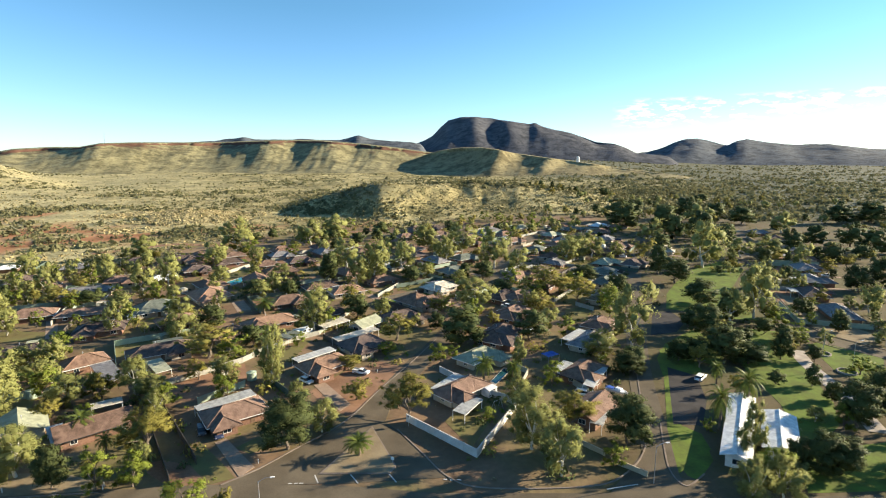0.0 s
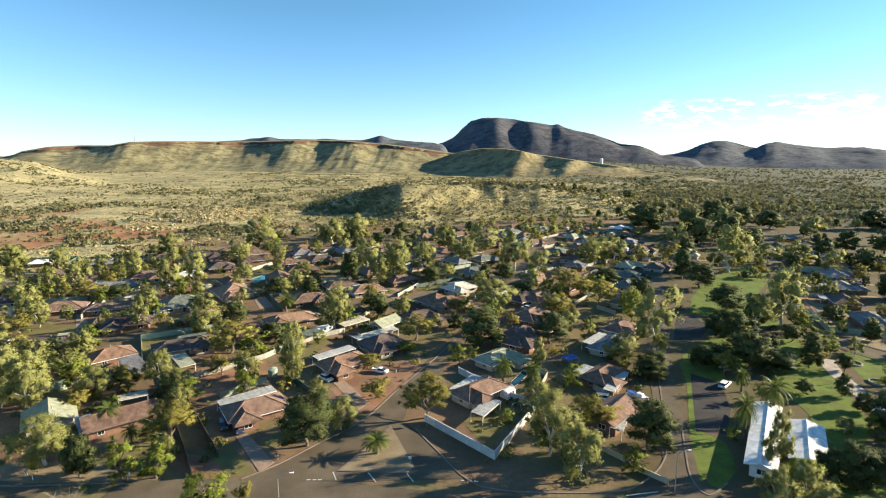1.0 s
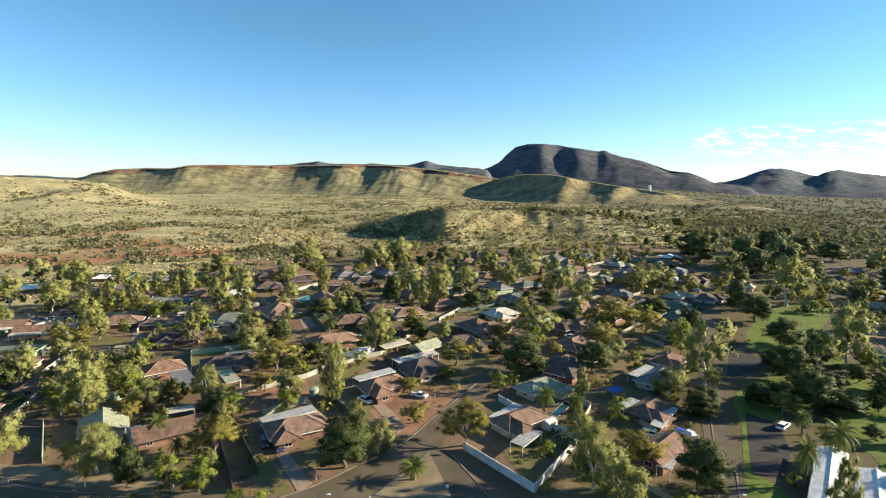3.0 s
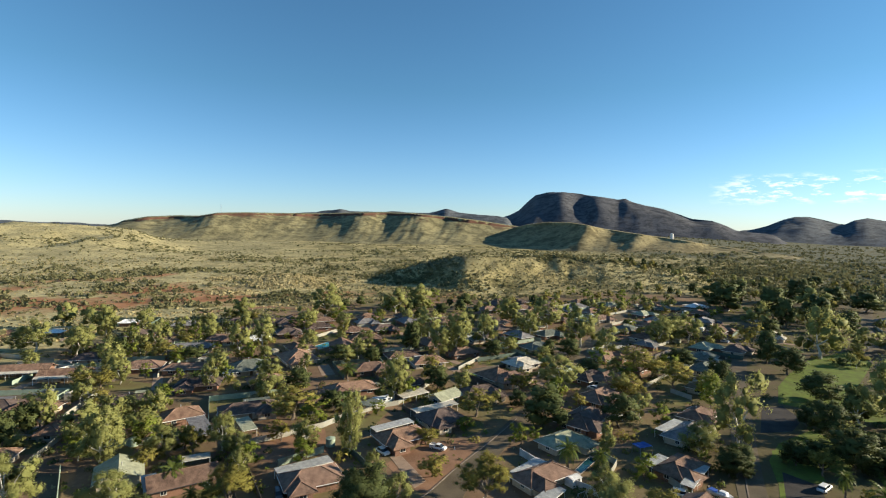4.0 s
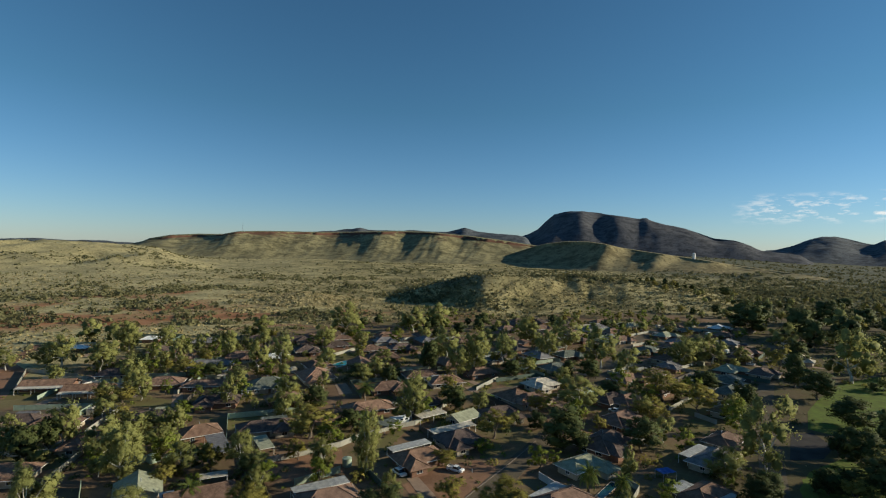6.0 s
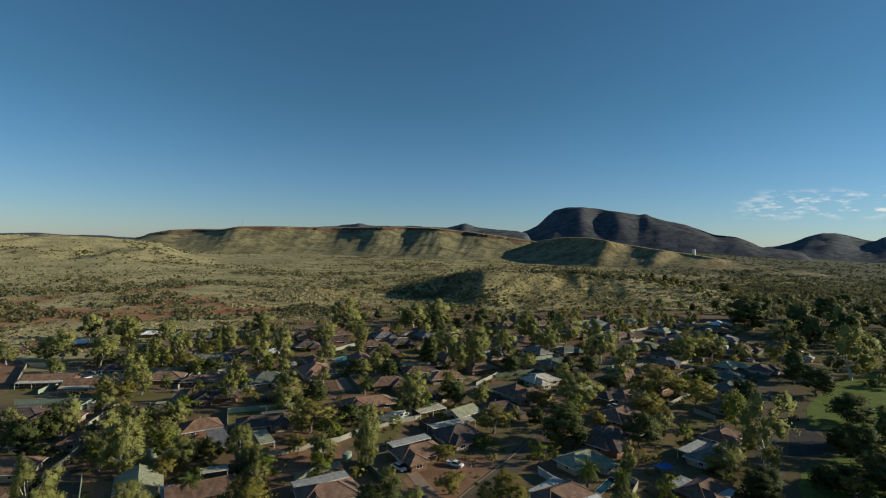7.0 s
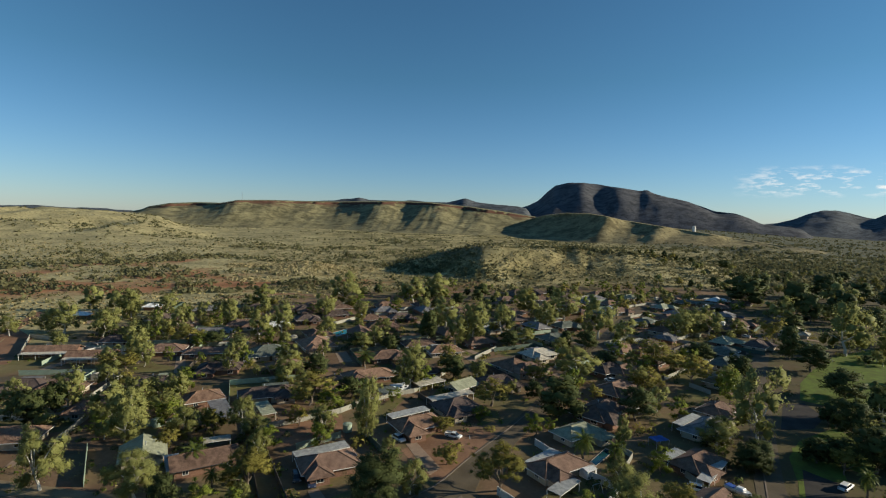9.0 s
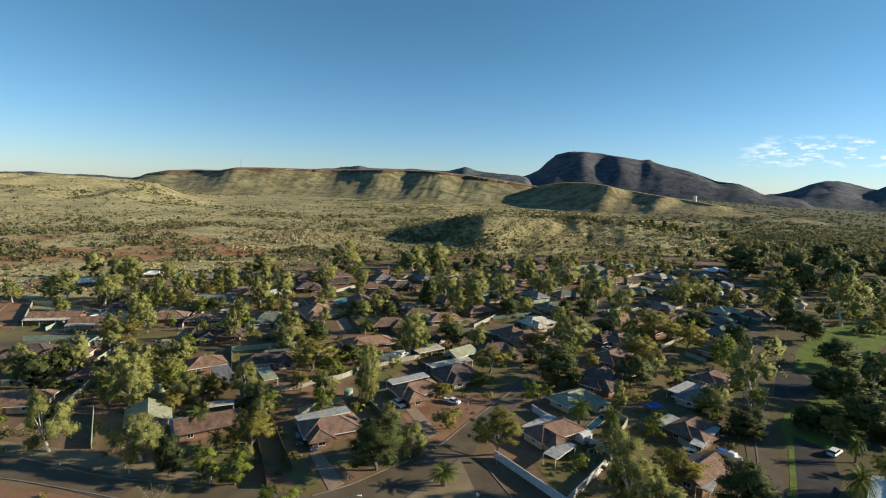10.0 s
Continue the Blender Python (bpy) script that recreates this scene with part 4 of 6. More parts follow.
def shelter(x, y, rot, L, W, kind, col):
    """A flat sheet-metal roof on posts."""
    root = empty("patio_shelter", x, y, rot, label=f"flat {WORDS[col]} patio roof on steel posts", category="shelter", group="patio roofs beside the houses")
    m = Matrix.Rotation(radians(3), 4, "X")
    roof = part("roof", box(bmesh.new(), 0, 0, 2.45, L, W, 0.06, m=m), M["roof_" + col], root)
    bm = bmesh.new()
    for s in (-1, 1):
        box(bm, 0, s * (W / 2 - 0.05), 2.36, L, 0.1, 0.16, m=m)
    part("fascia", bm, M["white_paint"], roof)
    n = max(2, int(L / 3.5))
    for i in range(n):
        for s in (-1, 1):
            boxed("post", M["white_paint"], root, (i / (n - 1) - 0.5) * (L - 0.3), s * (W / 2 - 0.15), 1.15, 0.1, 0.1, 2.3)


def fence(pts, col):
    label = {"wall": "pale rendered boundary wall", "palewall": "pale cream sheet fence", "dark": "dark weathered timber paling fence", "green": "dark green sheet-metal fence", "palegreen": "pale green sheet-metal fence", "cream": "low cream wall beside the road"}[col]
    root = empty("fence", *pts[0], label=label, category="fence", group="fences between the yards")
    h = {"cream": 1.1, "palewall": 1.6}.get(col, 1.8)
    shared = {}
    for a, b in zip(pts, pts[1:]):
        d = math.dist(a, b)
        n = max(1, round(d / 3.5))
        rot = math.degrees(math.atan2(b[1] - a[1], b[0] - a[0]))
        if rot not in shared:
            pb, qb = bmesh.new(), bmesh.new()
            box(pb, d / n / 2, 0, h / 2, d / n - 0.1, 0.06 if col not in ("wall", "cream") else 0.16, h - 0.02)
            box(pb, d / n / 2, 0, h - 0.03, d / n - 0.1, 0.1 if col not in ("wall", "cream") else 0.22, 0.07)
            box(qb, 0, 0, h / 2 + 0.03, 0.12 if col not in ("wall", "cream") else 0.26, 0.12 if col not in ("wall", "cream") else 0.26, h + 0.06)
            shared[rot] = []
            for nm, bm in (("panel", pb), ("post", qb)):
                me = bpy.data.meshes.new(nm)
                bm.to_mesh(me)
                bm.free()
                me.materials.append(M["fence_" + col])
                shared[rot].append(me)
        for i in range(n + 1):
            p = (a[0] + (b[0] - a[0]) * i / n - pts[0][0], a[1] + (b[1] - a[1]) * i / n - pts[0][1])
            for nm, me in zip(("panel", "post"), shared[rot]):
                if nm == "panel" and i == n:
                    continue
                ob = new(nm, me)
                ob.parent = root
                ob.matrix_basis = pose(*p, 0, 0, 0, rot)


def radio_mast(x, y, z, h):
    root = empty("radio_mast", x, y, 0, z, label="thin steel lattice radio mast on the mesa", category="mast")
    for s in ((-0.9, -0.5), (0.9, -0.5), (0, 1.0)):
        bm = bmesh.new()
        tube(bm, (s[0], s[1], -6), (s[0] * 0.3, s[1] * 0.3, h), 0.25, 0.2, 5)
        part("leg", bm, M["silver"], root)
    bm = bmesh.new()
    for k in range(8):
        q = 1 - 0.7 * (k + 1) / 9
        p = [(-0.9 * q, -0.5 * q, h * (k + 1) / 9), (0.9 * q, -0.5 * q, h * (k + 1) / 9), (0, q, h * (k + 1) / 9)]
        for i in range(3):
            tube(bm, p[i], p[(i + 1) % 3], 0.12, 0.12, 4)
    part("bracing", bm, M["silver"], root)


def water_tower(x, y, z):
    root = empty("water_tower", x, y, 0, z, label="white cylindrical water tower on the far slope", category="tower")
    bm = bmesh.new()
    tube(bm, (0, 0, -20), (0, 0, 11), 4.2, 4.2, 20)
    part("tank", bm, M["white_paint"], root)
    bm = bmesh.new()
    tube(bm, (0, 0, 11), (0, 0, 12.5), 4.5, 0.6, 20)
    part("roof", bm, M["roof_white"], root)


# ---------------------------------------------------------------- vehicles and small things
def car(x, y, rot, paint, kind="wagon", label=""):
    root = empty("car", x, y, rot, label=label, category="car", group="parked cars")
    p = M[paint]
    bm = bmesh.new()
    box(bm, 0, 0, 0.62, 4.5, 1.78, 0.62, bevel=0.12)
    part("body", bm, p, root)
    x0, x1 = {"wagon": (-2.0, 0.95), "ute": (-0.6, 0.95), "sedan": (-1.5, 0.8)}[kind]
    v = [(x0, -0.8, 0.92), (x1 + 0.45, -0.8, 0.92), (x1 + 0.45, 0.8, 0.92), (x0, 0.8, 0.92), (x0 + 0.25, -0.66, 1.45), (x1 - 0.3, -0.66, 1.45), (x1 - 0.3, 0.66, 1.45), (x0 + 0.25, 0.66, 1.45)]
    faces = [(0, 1, 5, 4), (1, 2, 6, 5), (2, 3, 7, 6), (3, 0, 4, 7), (4, 5, 6, 7), (3, 2, 1, 0)]
    linked("window_band", v, faces, M["glass"], root, label="dark car windows")
    boxed("roof", p, root, (x0 + x1) / 2 - 0.02, 0, 1.47, x1 - x0 - 0.45, 1.36, 0.07, bevel=0.03)
    if kind == "ute":
        bm = bmesh.new()
        for q in ((-1.5, -0.84, 1.05, 1.6, 0.06, 0.3), (-1.5, 0.84, 1.05, 1.6, 0.06, 0.3), (-2.27, 0, 1.05, 0.06, 1.7, 0.3)):
            box(bm, *q)
        part("tray", bm, M["silver"], root)
    for sx in (-1.4, 1.4):
        for sy in (-0.82, 0.82):
            bm = bmesh.new()
            tube(bm, (sx, sy - 0.11, 0.33), (sx, sy + 0.11, 0.33), 0.33, 0.33, 14)
            w = part("wheel", bm, M["tyre"], root)
            bm = bmesh.new()
            s = 1 if sy > 0 else -1
            tube(bm, (sx, sy + s * 0.1, 0.33), (sx, sy + s * 0.13, 0.33), 0.2, 0.18, 10)
            part("rim", bm, M["silver"], w)
    for sy in (-0.62, 0.62):
        boxed("headlight", M["silver"], root, 2.22, sy, 0.72, 0.08, 0.36, 0.16)
        boxed("tail_light", M["lamp_red"], root, -2.22, sy, 0.75, 0.08, 0.26, 0.2)


def street_lamp(x, y):
    root = empty("street_lamp", x, y, 0, label="galvanised steel street lamp with a curved arm", category="street lamp", group="street lamps")
    bm = bmesh.new()
    tube(bm, (0, 0, 0), (0, 0, 7.2), 0.1, 0.07, 10)
    part("pole", bm, M["silver"], root)
    bm = bmesh.new()
    for i in range(4):
        p = [(0.5 * j, 0.0, 7.2 + 0.6 * math.sin(j * 0.45)) for j in (i, i + 1)]
        tube(bm, p[0], p[1], 0.05, 0.045, 6)
    arm = part("arm", bm, M["silver"], root)
    boxed("lamp_head", M["white_paint"], arm, 2.2, 0, 7.76, 0.7, 0.28, 0.14, bevel=0.04)


def marker_post(x, y):
    root = empty("marker_post", x, y, 0, label="short white verge marker post", category="post", group="verge marker posts")
    boxed("post", M["white_paint"], root, 0, 0, 0.5, 0.16, 0.1, 1.0, bevel=0.02)
    boxed("cap", M["dark_metal"], root, 0, 0, 1.03, 0.18, 0.12, 0.06)


def tank(x, y):
    root = empty("water_tank", x, y, 0, label="round pale green corrugated water tank", category="tank", group="water tanks")
    ring = [(1.25 if i % 2 else 1.21, i * 0.13) for i in range(17)]
    v = [(r * math.cos(k * math.pi / 10), r * math.sin(k * math.pi / 10), z) for r, z in ring for k in range(20)]
    f = [(i * 20 + k, i * 20 + (k + 1) % 20, i * 20 + 20 + (k + 1) % 20, i * 20 + 20 + k) for i in range(16) for k in range(20)]
    linked("body", v, f, M["fence_palegreen"], root)
    bm = bmesh.new()
    tube(bm, (0, 0, 2.08), (0, 0, 2.4), 1.3, 0.15, 20)
    part("lid", bm, M["fence_palegreen"], root)


def sign(x, y):
    root = empty("street_sign", x, y, -50, label="small white street sign on a steel post", category="sign")
    bm = bmesh.new()
    tube(bm, (0, 0, 0), (0, 0, 2.5), 0.04, 0.04, 8)
    part("post", bm, M["silver"], root)
    board = boxed("board", M["white_paint"], root, 0, -0.05, 2.2, 0.9, 0.04, 0.8, bevel=0.01)
    boxed("bar", M["dark_metal"], board, 0, -0.075, 2.3, 0.6, 0.01, 0.12)
    boxed("bar", M["dark_metal"], board, 0, -0.075, 2.08, 0.5, 0.01, 0.12)


def marker_sign(x, y):
    root = empty("traffic_sign", x, y, -20, label="white traffic sign on a short island post", category="sign")
    bm = bmesh.new()
    tube(bm, (0, 0, 0.15), (0, 0, 1.2), 0.04, 0.04, 8)
    part("post", bm, M["silver"], root)
    boxed("board", M["white_paint"], root, 0, -0.05, 1.1, 0.6, 0.04, 0.6, bevel=0.05)


def tarp(x, y):
    root = empty("shade_sail", x, y, 20, label="bright blue tarpaulin shade stretched over posts", category="shade sail")
    v = [((i / 6 - 0.5) * 4.2, (j / 6 - 0.5) * 3.2, 2.2 - 0.35 * math.sin(i / 6 * math.pi) * math.sin(j / 6 * math.pi) + 0.1 * (i % 2)) for j in range(7) for i in range(7)]
    f = [(j * 7 + i, j * 7 + i + 1, j * 7 + i + 8, j * 7 + i + 7) for j in range(6) for i in range(6)]
    linked("sail", v, f, M["blue_tarp"], root)
    for sx in (-2, 2):
        for sy in (-1.5, 1.5):
            boxed("post", M["silver"], root, sx, sy, 1.1, 0.08, 0.08, 2.2)


def caravan(x, y):
    root = empty("caravan", x, y, 32, label="white touring caravan parked in the back yard", category="caravan")
    part("body", box(bmesh.new(), 0, 0, 1.5, 6.2, 2.3, 2.0, bevel=0.18), M["car_white"], root)
    boxed("stripe", M["fence_palegreen"], root, 0, -1.16, 1.1, 5.6, 0.02, 0.18)
    for sx in (-1.8, 0.2, 2.0):
        boxed("window", M["glass"], root, sx, -1.16, 1.75, 1.0, 0.04, 0.55)
    for sy in (-1.0, 1.0):
        bm = bmesh.new()
        tube(bm, (-0.2, sy - 0.1, 0.33), (-0.2, sy + 0.1, 0.33), 0.33, 0.33, 14)
        part("wheel", bm, M["tyre"], root)
    bm = bmesh.new()
    tube(bm, (3.0, 0, 0.5), (4.4, 0, 0.45), 0.06, 0.05, 6)
    part("drawbar", bm, M["dark_metal"], root)


def boat(x, y):
    """A small cabin boat on its trailer."""
    root = empty("boat", x, y, -60, label="white cabin boat on a trailer beside a house", category="boat")
    # half width at keel and gunwale, height of keel and gunwale along the length
    stations = [(-2.7, 0.55, 0.95, 0.62, 1.35), (-1.0, 0.55, 1.0, 0.6, 1.38), (0.8, 0.42, 0.98, 0.62, 1.45), (2.0, 0.2, 0.7, 0.72, 1.55), (2.9, 0.03, 0.08, 1.0, 1.68)]
    v, f = [], []
    for sx, low_w, top_w, low_z, top_z in stations:
        v += [(sx, -top_w, top_z), (sx, -low_w, low_z), (sx, low_w, low_z), (sx, top_w, top_z)]
    for i in range(len(stations) - 1):
        f += [(4 * i + k, 4 * i + (k + 1) % 4, 4 * i + 4 + (k + 1) % 4, 4 * i + 4 + k) for k in range(4)]
    f += [(3, 2, 1, 0), (16, 17, 18, 19)]
    linked("hull", v, f, M["car_white"], root)
    part("cabin", box(bmesh.new(), 0.6, 0, 1.72, 1.7, 1.3, 0.6, bevel=0.15), M["car_white"], root)
    boxed("windscreen", M["glass"], root, -0.3, 0, 1.8, 0.06, 1.15, 0.4)
    part("cockpit_cover", box(bmesh.new(), -1.6, 0, 1.46, 1.9, 1.5, 0.14, bevel=0.05), M["blue_tarp"], root, "blue canvas cover")
    part("outboard_motor", box(bmesh.new(), -2.9, 0, 1.3, 0.35, 0.4, 0.9, bevel=0.08), M["dark_metal"], root)
    bm = bmesh.new()
    for sy in (-0.6, 0.6):
        tube(bm, (-2.4, sy, 0.5), (1.6, sy, 0.52), 0.05, 0.05, 6)
        tube(bm, (1.6, sy, 0.52), (3.9, 0, 0.45), 0.05, 0.05, 6)
    part("trailer_frame", bm, M["silver"], root)
    for sy in (-0.95, 0.95):
        bm = bmesh.new()
        tube(bm, (-0.7, sy - 0.09, 0.3), (-0.7, sy + 0.09, 0.3), 0.3, 0.3, 14)
        part("wheel", bm, M["tyre"], root)


def swing(x, y):
    root = empty("clothes_hoist", x, y, 30, label="pale steel frame standing on the back lawn", category="frame")
    for sx in (-1.2, 1.2):
        bm = bmesh.new()
        tube(bm, (sx, -0.7, 0), (sx, 0, 2.0), 0.05, 0.05, 6)
        tube(bm, (sx, 0.7, 0), (sx, 0, 2.0), 0.05, 0.05, 6)
        part("leg", bm, M["silver"], root)
    bm = bmesh.new()
    tube(bm, (-1.3, 0, 2.0), (1.3, 0, 2.0), 0.05, 0.05, 6)
    part("bar", bm, M["silver"], root)


def play_ring(x, y):
    root = empty("garden_bed", x, y, 0, label="round raised stone garden bed on the lawn", category="garden bed")
    for i in range(18):
        a = i / 18 * 2 * math.pi
        bm = box(bmesh.new(), 0, 0, 0.2, 0.75, 0.4, 0.45, bevel=0.06)
        st = part("stone", bm, M["concrete"], root)
        st.matrix_basis = pose(2.2 * math.cos(a), 2.2 * math.sin(a), 0, 0, 0, math.degrees(a) + 90)
    v, f, lie = leaf_cards(np.random.RandomState(4), [np.array([0.6, 0.2, 0.7]), np.array([-0.7, -0.3, 0.6])], [0.8, 0.7], 90, 0.18)
    linked("plants", v.tolist(), f.tolist(), M["bush_leaf"], root)


# houses near the junction
house(-25.3, 114.6, 25.7, 13.5, 9.2, 'hip', 'brown')
house(-6.4, 138.6, 30.5, 14.0, 9.0, 'hip', 'brick')
house(6.3, 172.0, 45.4, 11.0, 7.8, 'gable', 'palegreen')
house(4.6, 152.4, 30.1, 13.0, 11.0, 'hip', 'dark')
house(26.9, 116.6, 32.8, 14.5, 8.0, 'hip', 'brown')
house(36.6, 136.4, 35.3, 13.6, 8.0, 'hip', 'palegreen')
house(47.7, 152.4, 46.5, 18.2, 11.1, 'hip', 'dark')
house(61.1, 120.6, 36.6, 13.7, 8.3, 'hip', 'brown')
house(53.8, 100.5, 40.5, 13.7, 8.0, 'gable', 'brown')
house(73.4, 141.6, 40.9, 15.9, 8.6, 'hip', 'grey')
house(84.1, 155.9, 41.2, 13.5, 8.6, 'hip', 'brown')
house(58.9, 173.2, 41.6, 16.5, 10.9, 'hip', 'brown')
house(-72.1, 153.3, 35.7, 11.6, 8.8, 'hip', 'brick')
house(-53.4, 114.2, 32.0, 14.5, 8.5, 'gable', 'brown')
house(-68.7, 116.7, 29.0, 10.0, 10.4, 'gable', 'palegreen')
house(-70.2, 206.3, 28.9, 16.9, 12.9, 'hip', 'green')
house(-55.3, 222.6, 30.0, 14.2, 17.0, 'hip', 'brick')
house(-39.5, 242.9, 12.8, 11.9, 17.0, 'gable', 'brick')
house(-26.0, 180.0, 25.1, 18.0, 9.5, 'hip', 'brick')
house(-36.1, 169.8, 13.5, 12.4, 11.1, 'hip', 'brown')
house(-31.3, 263.3, 17.5, 16.0, 11.0, 'hip', 'brown')
house(27.5, 197.1, 32.5, 13.4, 13.7, 'hip', 'brick')
house(18.5, 177.0, 23.9, 15.0, 9.5, 'hip', 'dark')

# houses further off
house(0.5, 217.8, 20, 15, 10, 'hip', 'brick')
lot(0.5, 217.8, 20)
house(-10.6, 227.5, 20, 15, 10, 'hip', 'brown')
lot(-10.6, 227.5, 20)
house(16.2, 234.5, 30, 15, 10, 'hip', 'brown')
lot(16.2, 234.5, 30)
house(25.3, 262.5, 30, 9, 7, 'hip', 'green')
lot(25.3, 262.5, 30)
house(11.1, 314.7, 25, 15, 10, 'hip', 'brown')
lot(11.1, 314.7, 25)
house(-23.8, 288.1, 25, 15, 10, 'hip', 'dark')
lot(-23.8, 288.1, 25)
house(53.1, 246.8, 30, 15, 10, 'hip', 'green')
lot(53.1, 246.8, 30)
house(40.3, 216.2, 30, 15, 10, 'hip', 'cream')
lot(40.3, 216.2, 30)
house(66.0, 277.6, 30, 15, 10, 'hip', 'green')
lot(66.0, 277.6, 30)
house(33.0, 194.7, 30, 15, 10, 'hip', 'brown')
lot(33.0, 194.7, 30)
house(95.4, 239.6, 40, 15, 10, 'hip', 'dark')
lot(95.4, 239.6, 40)
house(115.4, 273.0, 40, 15, 10, 'hip', 'brown')
lot(115.4, 273.0, 40)
house(133.9, 308.7, 40, 15, 10, 'hip', 'brown')
lot(133.9, 308.7, 40)
house(147.1, 349.2, 40, 15, 10, 'hip', 'palegreen')
lot(147.1, 349.2, 40)
house(173.2, 372.7, 40, 15, 10, 'hip', 'green')
lot(173.2, 372.7, 40)
house(176.0, 325.0, 45, 15, 10, 'hip', 'grey')
lot(176.0, 325.0, 45)
house(159.1, 280.9, 45, 15, 10, 'hip', 'dark')
lot(159.1, 280.9, 45)
house(136.1, 250.1, 45, 15, 10, 'hip', 'palegreen')
lot(136.1, 250.1, 45)
house(124.8, 229.1, 45, 15, 10, 'hip', 'green')
lot(124.8, 229.1, 45)
house(115.3, 210.4, 45, 15, 10, 'hip', 'green')
lot(115.3, 210.4, 45)
house(102.0, 186.4, 45, 15, 10, 'hip', 'green')
lot(102.0, 186.4, 45)
house(110.5, 379.5, 30, 15, 10, 'hip', 'grey')
lot(110.5, 379.5, 30)
house(115.0, 357.4, 30, 15, 10, 'hip', 'brick')
lot(115.0, 357.4, 30)
house(111.4, 328.4, 30, 15, 10, 'hip', 'brown')
lot(111.4, 328.4, 30)
house(138.6, 389.8, 30, 15, 10, 'hip', 'palegreen')
lot(138.6, 389.8, 30)
house(68.9, 368.4, 30, 15, 10, 'hip', 'brown')
lot(68.9, 368.4, 30)
house(62.6, 196.9, 40, 15, 10, 'hip', 'dark')
lot(62.6, 196.9, 40)
house(68.8, 195.0, 40, 15, 10, 'hip', 'brown')
lot(68.8, 195.0, 40)
house(-111.5, 205.8, 15, 15, 10, 'hip', 'brown')
lot(-111.5, 205.8, 15)
house(-91.9, 204.8, 12, 22, 8, 'hip', 'brown')
lot(-91.9, 204.8, 12)
house(-107.5, 238.8, 12, 20, 8, 'hip', 'grey')
lot(-107.5, 238.8, 12)
house(-169.1, 297.8, 10, 10, 7, 'hip', 'white')
lot(-169.1, 297.8, 10)
house(-100.7, 257.3, 15, 15, 10, 'hip', 'brown')
lot(-100.7, 257.3, 15)
house(-83.1, 256.8, 12, 12, 8, 'hip', 'white')
lot(-83.1, 256.8, 12)
house(-74.7, 295.1, 20, 15, 10, 'hip', 'brown')
lot(-74.7, 295.1, 20)
house(-61.5, 291.6, 20, 15, 10, 'hip', 'dark')
lot(-61.5, 291.6, 20)
house(-54.0, 158.6, 22, 18, 9, 'hip', 'dark')
lot(-54.0, 158.6, 22)
house(-22.3, 206.2, 22, 15, 10, 'hip', 'brown')
lot(-22.3, 206.2, 22)
house(-80.4, 184.3, 12, 15, 10, 'hip', 'dark')
lot(-80.4, 184.3, 12)
house(188.4, 279.9, 50, 18, 12, 'hip', 'cream')
lot(188.4, 279.9, 50)
house(189.0, 174.9, 60, 15, 10, 'hip', 'dark')
lot(189.0, 174.9, 60)
house(209.0, 195.7, 60, 15, 10, 'hip', 'grey')
lot(209.0, 195.7, 60)
house(227.0, 216.2, 60, 15, 10, 'hip', 'grey')
lot(227.0, 216.2, 60)
house(248.9, 241.2, 60, 15, 10, 'hip', 'brown')
lot(248.9, 241.2, 60)
house(174.7, 150.0, 60, 18, 10, 'hip', 'grey')
lot(174.7, 150.0, 60)
house(267.8, 263.9, 60, 15, 10, 'hip', 'grey')
lot(267.8, 263.9, 60)
house(289.5, 300.5, 60, 15, 10, 'hip', 'brown')
lot(289.5, 300.5, 60)
house(298.1, 327.0, 60, 15, 10, 'hip', 'grey')
lot(298.1, 327.0, 60)
house(215.9, 379.1, 45, 15, 10, 'hip', 'brown')
lot(215.9, 379.1, 45)
house(149.3, 244.9, 45, 15, 10, 'hip', 'dark')
lot(149.3, 244.9, 45)
house(202.9, 388.3, 45, 15, 10, 'hip', 'white')
lot(202.9, 388.3, 45)
house(43.6, 361.9, 25, 15, 10, 'hip', 'brown')
lot(43.6, 361.9, 25)
house(86.2, 346.9, 30, 15, 10, 'hip', 'brown')
lot(86.2, 346.9, 30)
house(-152.5, 199.8, 12, 19, 8, 'gable', 'brick')
shelter(-151.3, 194.0, 12, 17, 2.8, 'flat', 'cream')
lot(-151.0, 197.8, 8)
house(-133.6, 194.6, 12, 17, 8, 'gable', 'brick')
shelter(-132.4, 188.8, 12, 15, 2.8, 'flat', 'cream')
fence([(-163.5, 204.6), (-160.4, 210.6), (-126.5, 203.5)], 'wall')
fence([(-143.4, 196.8), (-140.6, 206.3)], 'wall')
lot(-134.6, 193.2, 8)
house(-105.6, 122.8, 12, 16, 10, 'hip', 'brick')
lot(-105.6, 122.8, 12)
house(-130.0, 158.8, 10, 14, 9, 'hip', 'dark')
lot(-130.0, 158.8, 10)
house(-189.6, 268.3, 10, 8, 6, 'hip', 'white')
lot(-189.6, 268.3, 10)
house(-118.0, 157.9, 10, 14, 9, 'hip', 'brown')
lot(-118.0, 157.9, 10)

# flat roofed patios, carports and sheds
shelter(-28.2, 120.1, 32.5, 13.0, 3.6, 'flat', 'zinc')
shelter(-9.4, 145.4, 36.4, 12.7, 3.4, 'flat', 'zinc')
shelter(2.8, 160.7, 33.0, 15.8, 3.6, 'flat', 'cream')
shelter(26.3, 106.8, 48.2, 8.6, 3.3, 'flat', 'zinc')
shelter(24.5, 119.4, 45.1, 10.9, 3.7, 'flat', 'zinc')
shelter(70.3, 146.1, 39.9, 12.2, 2.8, 'flat', 'zinc')
shelter(62.1, 115.7, 48.2, 14.0, 2.8, 'flat', 'zinc')
shelter(54.7, 98.5, 53.0, 13.4, 2.8, 'flat', 'zinc')
